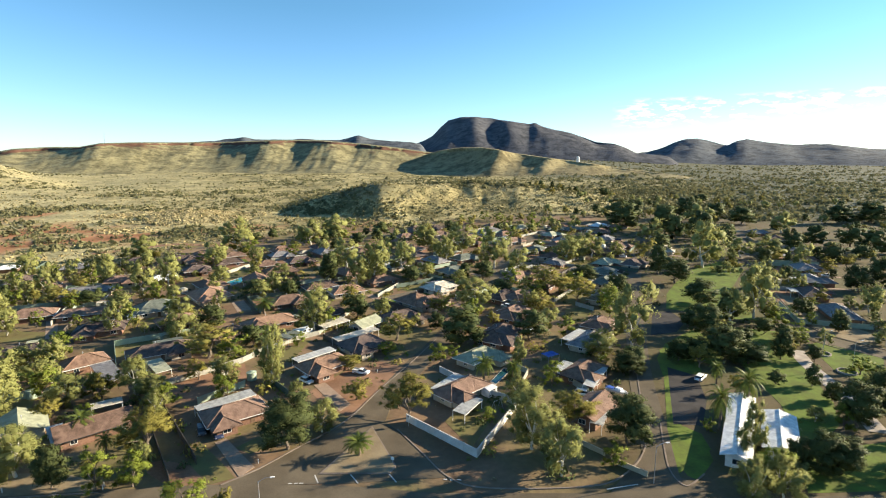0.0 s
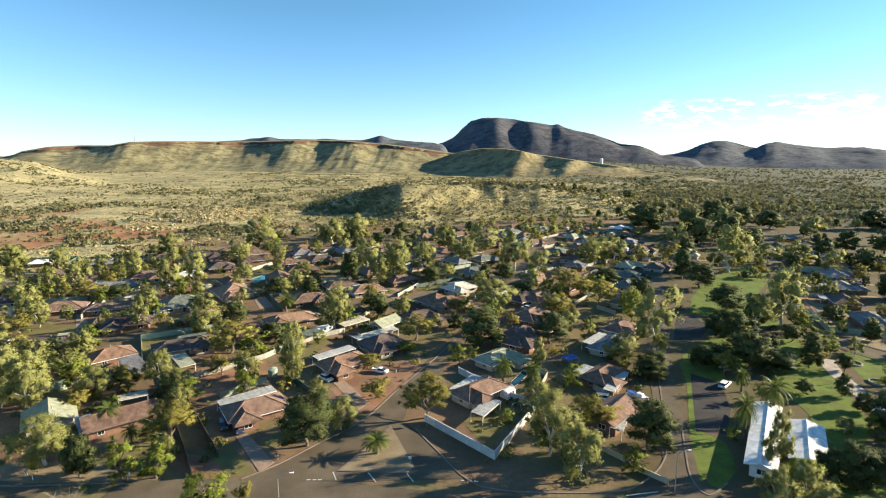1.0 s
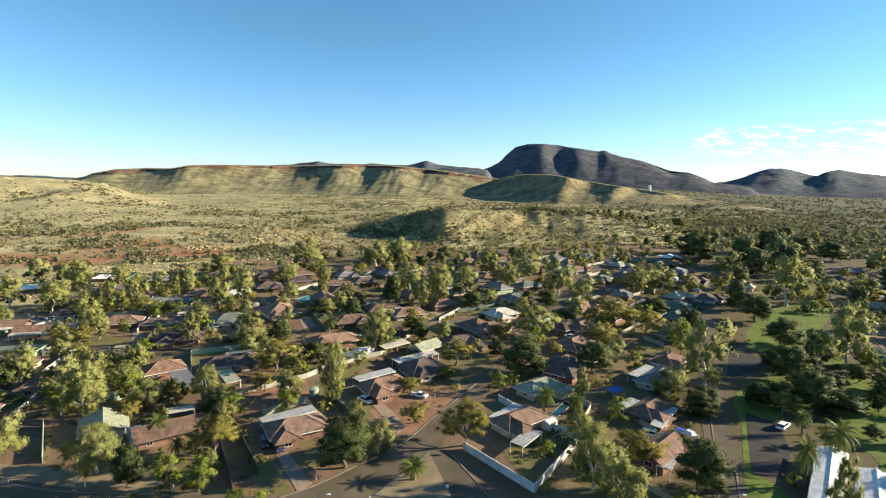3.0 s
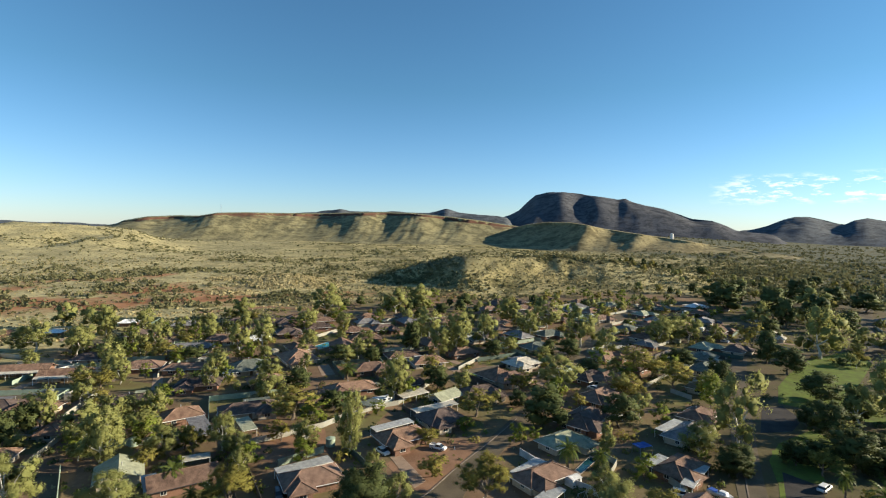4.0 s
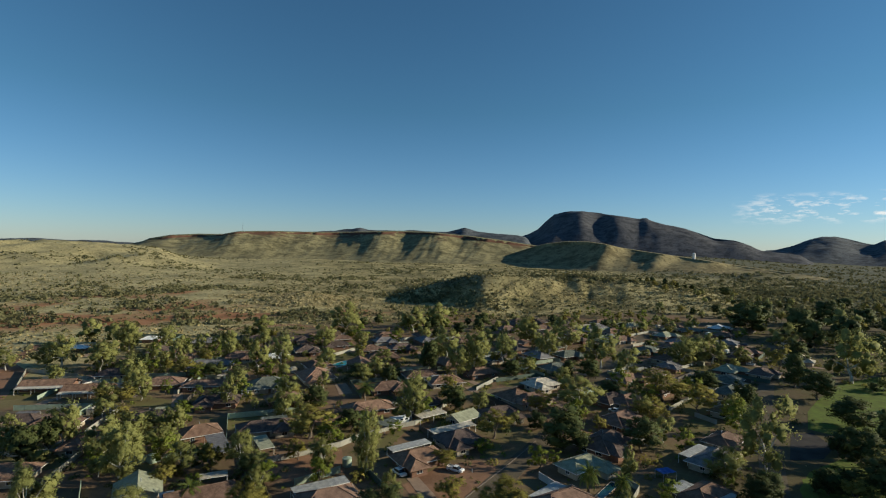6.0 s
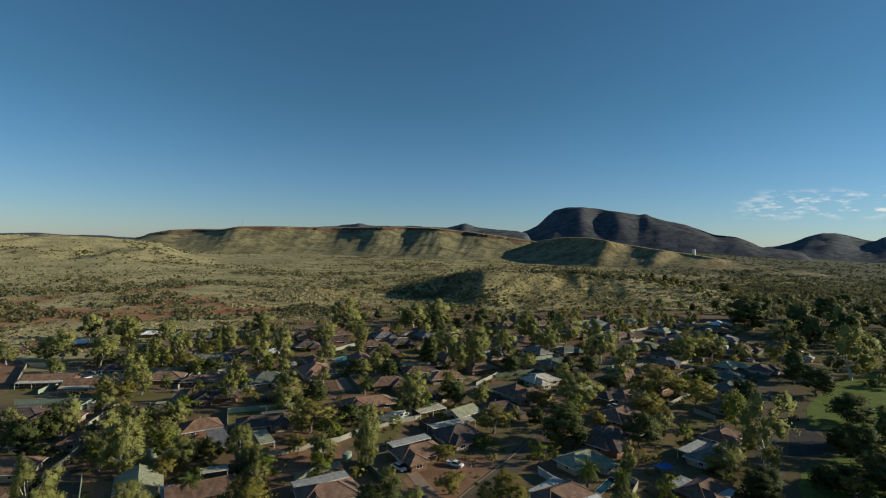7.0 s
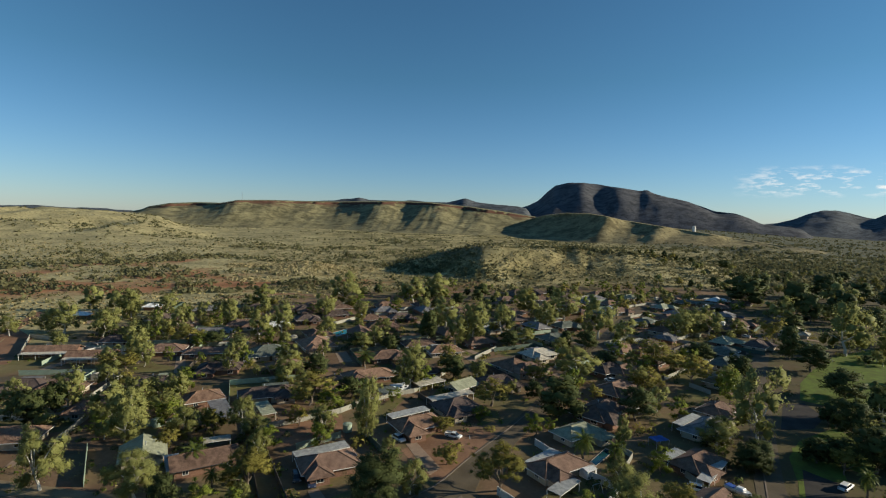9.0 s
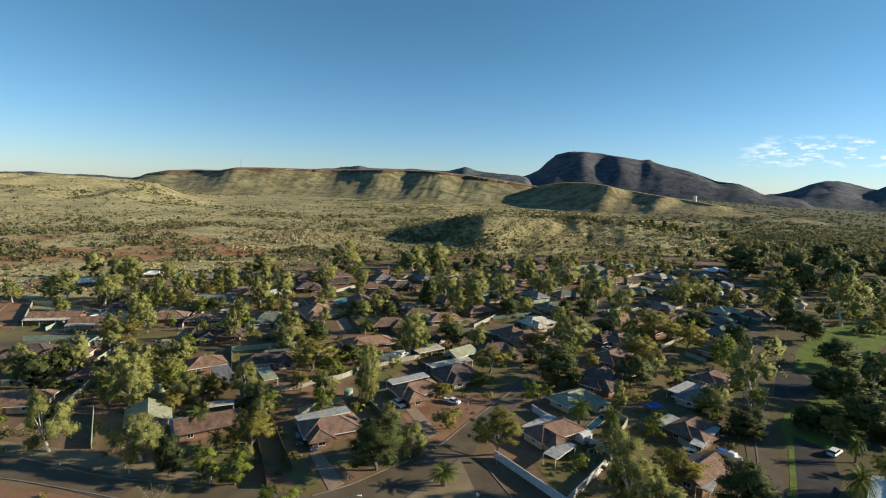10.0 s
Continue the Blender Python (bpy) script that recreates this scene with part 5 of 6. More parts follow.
shelter(-62.4, 143.8, 34.5, 5.0, 13.7, 'flat', 'grey')
shelter(-59.1, 111.5, 32.1, 3.0, 7.6, 'flat', 'zinc')
shelter(-54.8, 124.1, 25.5, 6.2, 2.8, 'flat', 'cream')
shelter(-50.5, 145.4, 33.4, 4.0, 9.3, 'flat', 'palegreen')
shelter(-17.5, 163.9, 46.1, 6.5, 5.0, 'flat', 'green')
shelter(56.0, 123.1, 40.3, 8.6, 2.8, 'flat', 'zinc')
shelter(52.7, 152.2, 37.5, 15.7, 4.7, 'flat', 'green')
shelter(-4.8, 174.2, 38.2, 10.9, 5.4, 'flat', 'cream')

# white hall beside the lawn
hall(80.3, 87.3, 47.5, 30.0, 5.4, 'gable', 'white')
hall(86.0, 82.9, 48.5, 17.5, 6.6, 'gable', 'white')

# trees
gum(-88.0, 133.5, 13.0, 9.0)
gum(-87.1, 143.7, 11.1, 8.0)
gum(-60.8, 100.3, 11.0, 10.0)
gum(-76.7, 139.5, 9.0, 7.3)
gum(-80.0, 154.2, 9.6, 6.2)
fig(-52.5, 95.1, 8.3, 5.3)
bush(-44.7, 93.5, 8.0, 5.6)
bush(-38.5, 93.0, 6.7, 6.1)
gum(-38.6, 98.8, 5.6, 3.7)
acacia(-39.6, 104.6, 9.6, 10.0)
gum(-52.1, 132.6, 10.8, 7.1)
bush(-61.8, 133.7, 6.0, 5.6)
palm(-69.9, 131.2, 3.3, 3.3)
acacia(-66.5, 122.7, 5.2, 5.5)
palm(-55.5, 113.9, 6.1, 4.6)
palm(-47.5, 104.9, 5.2, 2.9)
bush(-87.8, 130.1, 5.3, 5.1)
bush(-27.0, 82.3, 7.0, 8.2)
acacia(-20.9, 81.6, 4.9, 3.4)
gum(-19.2, 130.8, 16.9, 6.8)
fig(-12.5, 100.3, 12.1, 11.0)
gum(-6.0, 105.7, 7.6, 6.5)
gum(-11.7, 117.9, 6.8, 4.6)
palm(1.4, 94.9, 4.5, 4.8)
acacia(12.7, 108.1, 10.3, 11.4)
acacia(0.1, 137.8, 4.4, 6.6)
acacia(1.7, 119.3, 4.8, 7.0)
fig(34.8, 151.0, 13.4, 14.1)
gum(47.7, 187.2, 13.4, 15.9)
palm(34.6, 122.7, 8.3, 4.6)
palm(42.5, 122.7, 6.0, 3.7)
gum(46.5, 129.5, 9.4, 3.8)
gum(35.6, 90.6, 13.2, 10.1)
gum(37.9, 81.0, 11.1, 7.6)
acacia(47.6, 97.8, 8.5, 9.2)
gum(39.6, 110.1, 6.7, 6.7)
bush(51.1, 117.6, 6.4, 5.6)
fig(55.4, 88.4, 11.8, 9.3)
bush(48.8, 82.2, 5.2, 4.7)
fig(72.6, 119.5, 7.1, 7.0)
bush(68.7, 123.6, 4.9, 2.7)
gum(84.6, 136.3, 21.2, 12.6)
fig(57.4, 150.0, 11.1, 10.4)
acacia(69.6, 176.6, 8.8, 10.9)
gum(67.1, 158.1, 8.3, 5.9)
acacia(84.6, 201.2, 13.7, 18.4)
acacia(91.4, 185.9, 11.0, 11.6)
fig(109.4, 219.4, 8.8, 12.6)
fig(110.5, 191.3, 11.4, 8.9)
gum(129.3, 269.9, 15.7, 14.9)
gum(100.0, 180.4, 9.5, 7.7)
palm(92.9, 109.9, 6.8, 3.2)
palm(90.3, 96.9, 10.7, 5.6)
palm(77.7, 89.8, 11.2, 4.4)
gum(75.2, 78.4, 12.6, 4.7)
gum(65.6, 67.1, 8.9, 5.8)
gum(72.1, 67.1, 8.7, 6.2)
fig(85.3, 72.3, 8.5, 7.4)
fig(81.4, 74.5, 6.5, 4.3)
gum(-63.9, 328.6, 23.0, 18.5)
gum(-10.7, 172.6, 16.9, 10.0)
fig(-37.2, 222.8, 8.2, 10.9)
palm(-30.2, 197.2, 6.5, 6.8)
acacia(-40.0, 154.4, 10.1, 14.5)
gum(-53.9, 176.9, 12.5, 10.6)
fig(-45.2, 183.1, 8.7, 8.5)
gum(13.7, 236.3, 22.1, 13.1)
fig(-7.4, 244.8, 14.5, 9.1)
acacia(2.2, 191.8, 11.6, 8.1)
acacia(15.3, 158.3, 8.7, 11.5)
fig(30.1, 167.5, 5.8, 5.7)
gum(55.0, 277.5, 15.6, 12.3)
gum(69.9, 301.5, 19.0, 19.9)
gum(76.7, 255.4, 22.1, 15.7)
bush(72.6, 216.5, 9.5, 9.1)
fig(64.7, 203.4, 7.6, 9.0)
gum(-166.2, 271.7, 16.9, 12.3)
gum(-184.3, 289.2, 12.7, 10.5)
gum(-149.2, 276.2, 14.6, 11.5)
gum(-123.1, 240.0, 14.8, 10.2)
gum(-115.3, 276.5, 12.0, 9.6)
gum(-113.1, 321.2, 14.1, 13.3)
gum(-77.3, 245.6, 16.6, 10.9)
gum(-84.9, 235.9, 14.9, 10.3)
gum(-155.1, 237.3, 12.8, 11.7)
gum(-131.8, 216.6, 11.0, 8.8)
fig(-133.2, 227.0, 9.2, 7.3)
gum(-76.0, 182.1, 11.5, 6.1)
gum(-81.3, 203.2, 9.4, 8.0)
fig(-99.3, 222.8, 7.0, 9.4)
acacia(-111.2, 222.4, 7.8, 12.5)
gum(-110.4, 188.3, 10.0, 7.2)
acacia(-112.8, 181.9, 7.4, 9.1)
bush(-105.1, 195.8, 6.4, 4.7)
bush(-91.3, 193.1, 5.2, 3.7)
palm(-82.3, 184.9, 6.6, 4.3)
gum(1.0, 275.7, 16.4, 13.9)
gum(5.7, 232.0, 15.5, 10.3)
gum(29.4, 258.4, 16.2, 12.6)
gum(-21.2, 352.7, 17.5, 17.5)
gum(-6.2, 374.6, 17.9, 17.9)
fig(27.2, 383.5, 11.0, 12.6)
gum(51.1, 321.6, 16.5, 15.6)
gum(-67.4, 289.5, 13.5, 12.0)
bush(-74.0, 291.2, 8.0, 10.2)
bush(-53.6, 318.7, 10.2, 11.4)
gum(-28.5, 243.0, 10.6, 10.5)
bush(-25.2, 166.8, 5.5, 5.5)
bush(-14.9, 159.0, 5.0, 4.6)
bush(11.4, 147.0, 4.4, 5.7)
bush(30.3, 140.7, 3.7, 3.2)
bush(25.1, 136.9, 6.5, 5.7)
gum(139.1, 270.5, 15.8, 13.1)
gum(119.7, 262.4, 15.2, 14.0)
fig(64.4, 232.0, 10.6, 10.3)
gum(85.5, 242.8, 12.9, 10.6)
gum(-81.6, 102.7, 14.0, 8.4)
gum(-105.0, 143.6, 13.5, 8.0)
acacia(-120.3, 181.6, 6.5, 8.0)
gum(-174.3, 234.6, 15.6, 12.3)
fig(-107.7, 132.6, 10.4, 8.1)
fig(-107.5, 141.2, 9.6, 7.2)
gum(-121.9, 144.3, 9.7, 6.7)
gum(-165.4, 271.2, 15.0, 9.8)
gum(-183.5, 237.4, 10.5, 10.4)
gum(-153.1, 229.9, 13.1, 10.0)
gum(-198.6, 288.6, 14.4, 10.9)
bare_shrub(-49.5, 85.2, 5.0, 8)
fig(-55.1, 84.3, 1.0, 0.8)
gum(-192.9, 227.1, 10.1, 8.2)
gum(-77.3, 124.1, 15.0, 9.0)
fig(136.9, 175.2, 10.5, 13.0)
gum(130.7, 150.8, 13.8, 10.2)
fig(115.3, 151.9, 6.1, 6.5)
fig(123.5, 153.4, 6.2, 5.0)
fig(111.3, 129.0, 9.2, 9.9)
fig(110.8, 119.9, 6.9, 10.4)
fig(93.1, 125.8, 6.7, 6.1)
acacia(95.7, 120.1, 7.1, 6.5)
gum(184.4, 236.1, 25.5, 19.5)
gum(144.0, 155.3, 21.5, 12.2)
fig(122.5, 120.7, 10.0, 5.5)
fig(134.6, 140.6, 5.6, 6.3)
fig(149.2, 208.1, 12.8, 13.5)
fig(152.1, 225.8, 15.4, 9.2)
fig(237.4, 414.8, 21.4, 23.8)
fig(253.2, 416.6, 19.7, 16.9)
gum(202.8, 311.1, 17.1, 15.1)
fig(244.1, 358.7, 21.4, 17.9)
fig(221.7, 312.9, 18.9, 13.1)
fig(305.3, 418.4, 21.1, 20.5)
fig(185.7, 275.7, 13.3, 11.1)
gum(256.4, 337.4, 22.9, 19.7)
acacia(160.2, 251.9, 14.0, 12.4)
fig(113.5, 96.4, 4.9, 4.0)
fig(115.7, 103.8, 6.2, 3.7)
fig(107.4, 84.8, 10.5, 8.8)
fig(117.0, 88.2, 11.0, 7.0)
fig(88.7, 71.8, 7.3, 8.2)
gum(191.1, 184.0, 10.2, 6.4)
fig(166.5, 154.8, 5.4, 3.2)
gum(166.5, 142.8, 6.3, 3.8)
fig(215.8, 178.7, 12.1, 10.9)
gum(188.4, 150.1, 12.5, 7.7)
fig(259.2, 229.6, 12.1, 13.3)
fig(310.0, 249.5, 16.7, 17.0)
fig(317.8, 271.3, 15.8, 15.7)
gum(234.7, 247.5, 12.6, 16.3)
gum(222.2, 253.9, 12.6, 13.0)
fig(247.9, 298.1, 14.7, 12.6)
fig(268.0, 265.5, 13.7, 13.2)
fig(298.5, 279.4, 14.5, 13.8)
gum(321.9, 329.8, 15.8, 16.4)
fig(328.4, 377.9, 15.8, 21.5)
fig(317.9, 397.0, 17.4, 16.7)
fig(409.4, 363.2, 16.9, 20.7)
fig(437.2, 358.9, 18.9, 20.5)
gum(184.7, 193.3, 10.0, 8.3)
fig(206.7, 206.1, 7.0, 5.5)
acacia(93.9, 104.6, 5.2, 3.4)
fig(107.9, 106.7, 3.9, 4.3)
bush(74.5, 89.2, 3.6, 2.7)
gum(235.7, 226.0, 13.0, 9.1)
fig(229.5, 179.8, 14.8, 12.5)
fig(114.5, 142.7, 11.3, 10.5)
fig(104.1, 121.2, 11.0, 10.8)
fig(98.4, 125.3, 7.1, 7.0)
fig(76.1, 121.0, 7.7, 7.2)
fig(222.1, 378.0, 22.4, 22.2)
fig(235.6, 346.0, 22.1, 19.6)
fig(245.4, 317.7, 21.0, 17.4)

# fences and walls
fence([(12.4, 106.4), (24.0, 89.8)], 'wall')
fence([(24.0, 89.8), (39.3, 108.9)], 'wall')
fence([(39.3, 108.9), (32.7, 115.9), (24.5, 131.1)], 'wall')
fence([(-49.4, 134.7), (-38.5, 142.1), (-29.5, 149.0)], 'palewall')
fence([(-29.5, 149.0), (-24.7, 156.0)], 'palewall')
fence([(-24.7, 156.0), (-15.0, 165.1)], 'palewall')
fence([(-15.0, 165.1), (-9.2, 168.4), (1.1, 189.9)], 'palewall')
fence([(13.2, 211.0), (24.0, 229.8)], 'palewall')
fence([(-52.2, 142.8), (-41.4, 120.8), (-29.2, 98.0)], 'dark')
fence([(-51.4, 131.9), (-41.6, 112.2), (-32.2, 92.2)], 'dark')
fence([(-60.6, 265.0), (-47.2, 292.2)], 'palewall')
fence([(-35.5, 309.3), (-8.7, 339.3)], 'palewall')
fence([(-22.1, 136.6), (-14.2, 123.6)], 'green')
fence([(-35.4, 124.2), (-26.0, 132.1)], 'palegreen')
fence([(45.7, 129.5), (47.5, 125.3), (44.1, 119.8)], 'palewall')
fence([(55.7, 120.2), (58.0, 111.2)], 'palewall')
fence([(45.8, 90.5), (48.7, 85.6)], 'cream')
fence([(49.9, 82.1), (53.0, 77.7)], 'cream')
fence([(-90.1, 134.9), (-76.7, 136.4), (-69.4, 138.0)], 'palegreen')
fence([(-7.6, 163.9), (1.2, 150.6)], 'dark')
fence([(11.6, 203.6), (21.6, 183.9)], 'dark')
fence([(88.6, 183.7), (92.2, 175.7)], 'palewall')
fence([(-22.3, 204.7), (-9.9, 175.4)], 'dark')
fence([(177.5, 263.0), (180.6, 250.8)], 'palewall')
fence([(-182.6, 225.6), (-154.4, 217.8)], 'palewall')
fence([(-89.9, 133.3), (-73.0, 136.6)], 'palegreen')
fence([(-73.9, 104.4), (-84.5, 120.8)], 'palegreen')
fence([(-182.6, 225.6), (-160.8, 192.8)], 'palewall')

# roads
road([(-105.9, 93.6), (-86.5, 96.8), (-57.0, 90.1)], 7.0)
road([(-45.3, 89.4), (-29.5, 87.8), (-15.5, 85.3), (-1.8, 82.2), (13.1, 77.4), (31.2, 73.6), (52.7, 69.6)], 7.0)
road([(-1.7, 94.7), (6.9, 115.4), (18.9, 137.5), (31.3, 159.2), (62.8, 221.7), (109.0, 310.3), (151.9, 381.4)], 6.5)
road([(53.2, 69.6), (56.0, 77.3), (64.2, 93.4), (75.9, 117.0), (87.7, 138.3), (98.2, 156.8), (120.3, 195.5), (160.7, 258.6), (207.3, 328.9)], 6.0)
road([(158.0, 112.0), (152.5, 124.5), (149.5, 134.5), (152.3, 147.5), (162.0, 165.9), (178.0, 190.0), (203.0, 224.0), (232.0, 264.0), (280.0, 322.0), (353.9, 407.6)], 8.0)
road([(-150.9, 168.6), (-128.4, 174.0), (-118.5, 171.7), (-102.1, 175.9), (-86.1, 176.8), (-65.0, 175.1)], 6.0)
road([(-93.0, 354.6), (-43.9, 352.8), (1.8, 358.2), (57.7, 421.0), (80.7, 445.1)], 6.0)
road([(366.9, 502.3), (420.0, 583.7)], 8.0)

strip("dirt_track", [(-150.0, 345.0), (-114.8, 372.0), (-91.2, 366.0), (-59.2, 368.5), (-27.6, 379.0), (-4.9, 392.5), (24.4, 418.0)], 7.0, 0.06, M["red_dirt"], "graded red dirt track along the edge of town", "track")
strip("dirt_track", [(-170.0, 178.0), (-186.0, 205.0), (-203.0, 240.0), (-222.0, 285.0)], 6.0, 0.06, M["red_dirt"], "graded red dirt track beside the last houses", "track")

# grass
lawn([(121.0, 173.0), (134.0, 192.0), (150.0, 209.0), (176.0, 233.0), (207.0, 250.0), (213.0, 244.0), (196.0, 222.0), (163.0, 190.0), (143.7, 152.9), (133.7, 157.9), (128.9, 164.2)])
lawn([(141.9, 141.0), (126.0, 117.2), (113.1, 95.5), (104.3, 86.1), (92.5, 80.1), (92.2, 84.9), (100.0, 97.0), (106.7, 115.3), (116.5, 133.6), (131.0, 147.9)])
lawn([(88.2, 128.6), (97.9, 139.1), (114.3, 148.9), (116.1, 133.6), (101.1, 119.3), (98.3, 125.6), (82.3, 116.7)])
lawn([(140.5, 129.6), (152.9, 130.9), (153.4, 116.4), (131.1, 98.4), (130.6, 111.3)])
lawn([(84.7, 77.1), (91.9, 79.2), (107.6, 78.7), (93.5, 65.6), (77.9, 68.0)])
yard([(20.6, 104.9), (23.8, 93.2), (39.4, 115.6), (33.1, 117.6)])
yard([(-89.5, 134.0), (-75.3, 135.2), (-73.4, 129.8), (-85.1, 128.8)])
yard([(-56.9, 260.5), (-48.2, 284.9), (-47.1, 277.6), (-52.5, 259.4)])
yard([(-50.9, 114.7), (-43.6, 111.5), (-42.4, 104.8), (-48.3, 106.6)])
yard([(-22.0, 147.7), (-15.0, 165.1), (-11.3, 164.5), (-16.2, 146.7)])
yard([(-4.0, 163.4), (1.0, 183.1), (9.5, 172.6), (-0.4, 160.3)])
yard([(69.9, 237.4), (71.2, 262.2), (89.9, 268.9), (79.9, 242.9)])
yard([(-124.3, 191.5), (-111.3, 193.0), (-97.4, 189.0), (-93.0, 179.7), (-112.8, 181.9)])
lawn([(82.5, 116.7), (88.5, 116.3), (77.6, 101.2), (70.9, 93.0), (72.8, 89.0), (70.7, 83.4), (59.1, 77.3), (65.4, 89.7)])
lawn([(92.9, 134.6), (104.3, 135.5), (93.8, 116.5), (88.7, 116.6), (82.7, 117.1)])
lawn([(62.0, 83.8), (60.6, 76.7), (61.6, 74.8), (68.5, 79.9), (70.0, 83.0)])

# paved and bare ground
apron([(-17.0, 94.1), (-10.8, 99.8), (-1.3, 108.6), (7.5, 123.5), (9.7, 114.6), (7.6, 107.3), (12.2, 98.3), (17.4, 84.6), (-1.8, 86.5), (-23.2, 90.1)])
car_park([(87.2, 122.2), (91.3, 115.4), (84.1, 102.0), (75.4, 92.0), (69.6, 93.9)])
apron([(45.2, 75.7), (58.8, 87.0), (61.9, 86.3), (58.3, 77.1), (61.5, 72.9), (58.5, 68.1), (39.9, 70.5)])
dirt([(-48.3, 134.3), (-39.1, 141.5), (-28.9, 148.1), (-24.9, 132.6), (-35.8, 124.9), (-43.2, 129.3)])
dirt([(-9.7, 126.1), (-0.7, 137.2), (9.0, 142.1), (15.0, 137.2), (7.6, 124.3), (0.1, 110.9), (-5.0, 116.2)])
dirt([(-88.4, 86.8), (-81.0, 90.1), (-55.2, 85.7), (-51.7, 81.7), (-79.1, 77.3)])
car_park([(111.8, 167.6), (120.3, 170.0), (117.8, 157.1), (108.1, 148.0), (97.5, 146.4)])
dirt([(-40.4, 99.6), (-32.0, 91.5), (-25.2, 90.2), (-29.7, 97.6), (-36.0, 100.9)])
dirt([(-158.8, 186.3), (-181.2, 225.4), (-202.8, 242.6), (-168.2, 182.2)])
driveway([(-27.6, 105.6), (-25.5, 106.7), (-18.1, 94.9), (-20.4, 92.1)])
dirt([(-81.0, 106.8), (-77.8, 106.2), (-69.7, 95.2), (-72.6, 95.5)])
driveway([(-109.0, 209.5), (-104.5, 208.2), (-91.7, 180.9), (-96.0, 182.1)])
driveway([(-45.5, 215.8), (-41.3, 218.3), (-35.9, 203.5), (-40.6, 201.4)])
driveway([(-8.9, 129.6), (-6.8, 132.2), (0.3, 117.2), (-2.2, 113.9)])
yard([(-31.2, 99.3), (-30.4, 106.3), (-23.3, 95.7), (-21.1, 92.1), (-25.4, 90.9)])
yard([(-23.0, 102.7), (-18.3, 106.8), (-15.5, 102.5), (-19.7, 99.7)])
yard([(-57.9, 100.2), (-40.2, 101.8), (-37.2, 96.3), (-53.9, 94.9)])
yard([(9.7, 150.8), (17.1, 154.6), (17.2, 148.6), (11.5, 142.6)])
yard([(-146.0, 189.5), (-161.3, 184.1), (-163.2, 172.4), (-163.7, 203.4)])
yard([(-64.2, 262.2), (-48.7, 288.0), (-41.9, 283.5), (-53.7, 251.6)])
yard([(-24.5, 295.3), (1.4, 317.3), (4.0, 275.3), (-13.5, 264.2)])
yard([(82.8, 180.3), (92.4, 180.3), (84.6, 164.9), (75.5, 162.2)])
verge([(-103.6, 102.5), (-94.8, 106.4), (-71.4, 102.6), (-53.4, 100.4), (-46.2, 96.0), (-44.2, 93.0), (-54.8, 93.9), (-65.7, 95.1), (-90.3, 101.2), (-99.0, 97.7)])
footpath([(133.0, 126.0), (127.5, 117.4), (122.0, 105.0), (116.0, 92.5), (110.0, 82.0)])
road([(54.9, 67.0), (61.0, 67.1), (74.0, 64.6), (89.2, 62.3)], 6.0)
pool([(36.6, 122.9), (37.2, 120.8), (43.6, 128.5), (42.2, 130.1)], "deep_water")
pool([(-54.3, 251.7), (-51.0, 245.5), (-45.4, 253.1), (-49.5, 261.2)])
marking([(-6.1, 87.6), (-6.8, 90.1)])
marking([(1.0, 86.0), (-0.3, 89.0)])
marking([(7.8, 85.0), (6.7, 87.8)])
marking([(-11.4, 88.4), (-10.7, 88.3)])
marking([(-10.3, 88.2), (-9.7, 88.2)])
marking([(-9.4, 88.1), (-8.7, 88.0)])
marking([(16.3, 84.2), (16.9, 84.1)])
marking([(17.4, 83.8), (18.2, 83.7)])
marking([(18.7, 83.7), (19.4, 83.4)])
marking([(44.0, 75.8), (50.2, 76.0)])
kerb_line([(-23.2, 90.3), (-17.1, 94.3), (-10.8, 100.1), (-1.3, 108.9), (7.5, 123.5), (18.6, 140.9), (28.1, 157.0)])
kerb_line([(9.9, 103.5), (13.3, 94.7), (17.4, 84.6), (23.6, 80.2), (40.9, 77.2), (49.3, 79.1), (58.5, 87.0), (67.4, 102.7), (82.1, 130.6)])
kerb_line([(67.8, 96.2), (62.2, 86.3), (58.3, 78.5), (58.4, 73.9), (63.9, 76.4)])
kerb_line([(-98.4, 97.1), (-89.7, 100.5), (-65.2, 94.4), (-54.3, 93.3), (-43.7, 92.2)])
kerb_line([(-92.4, 90.9), (-82.8, 92.4), (-55.5, 87.0)])
kerb_line([(180.5, 184.5), (166.5, 163.0), (157.2, 146.0), (154.6, 135.5), (157.3, 126.5), (162.5, 114.0)])
kerb_line([(172.5, 190.5), (157.5, 168.5), (147.6, 149.0), (144.6, 134.5), (147.5, 122.5)])
verge([(157.6, 145.0), (155.0, 135.6), (158.0, 126.0), (170.0, 128.0), (170.0, 142.0), (184.0, 168.0), (181.0, 183.0), (167.0, 162.0)])
island([(-6.0, 90.2), (4.7, 105.6), (8.3, 89.8), (6.8, 87.7)])
street_lamp(-14.7, 78.9)
street_lamp(137.2, 111.9)
street_lamp(136.3, 120.4)
street_lamp(53.1, 75.7)
marker_post(-75.7, 97.7)
marker_post(-62.4, 97.4)
marker_post(-60.4, 95.5)
marker_post(-43.6, 94.0)
marker_post(-62.4, 96.9)
marker_post(-43.4, 93.0)
marker_post(-17.6, 96.1)
marker_post(7.7, 134.0)
radio_mast(-730.0, 1851.0, 99.0, 32)
radio_mast(-1966.5, 2834.7, 29.0, 18)
water_tower(642.5, 1355.4, 43.5)
tank(-25.1, 136.4)
tank(-76.2, 136.0)
sign(12.5, 104.5)
tarp(56.9, 132.6)
caravan(-14.3, 169.3)
swing(33.8, 108.4)
boat(64.6, 109.4)
garden_shed(33.9, 115.6, 33, 'white')
bush(30.3, 104.3, 2.8, 3.6)
marker_sign(7.7, 91.1)
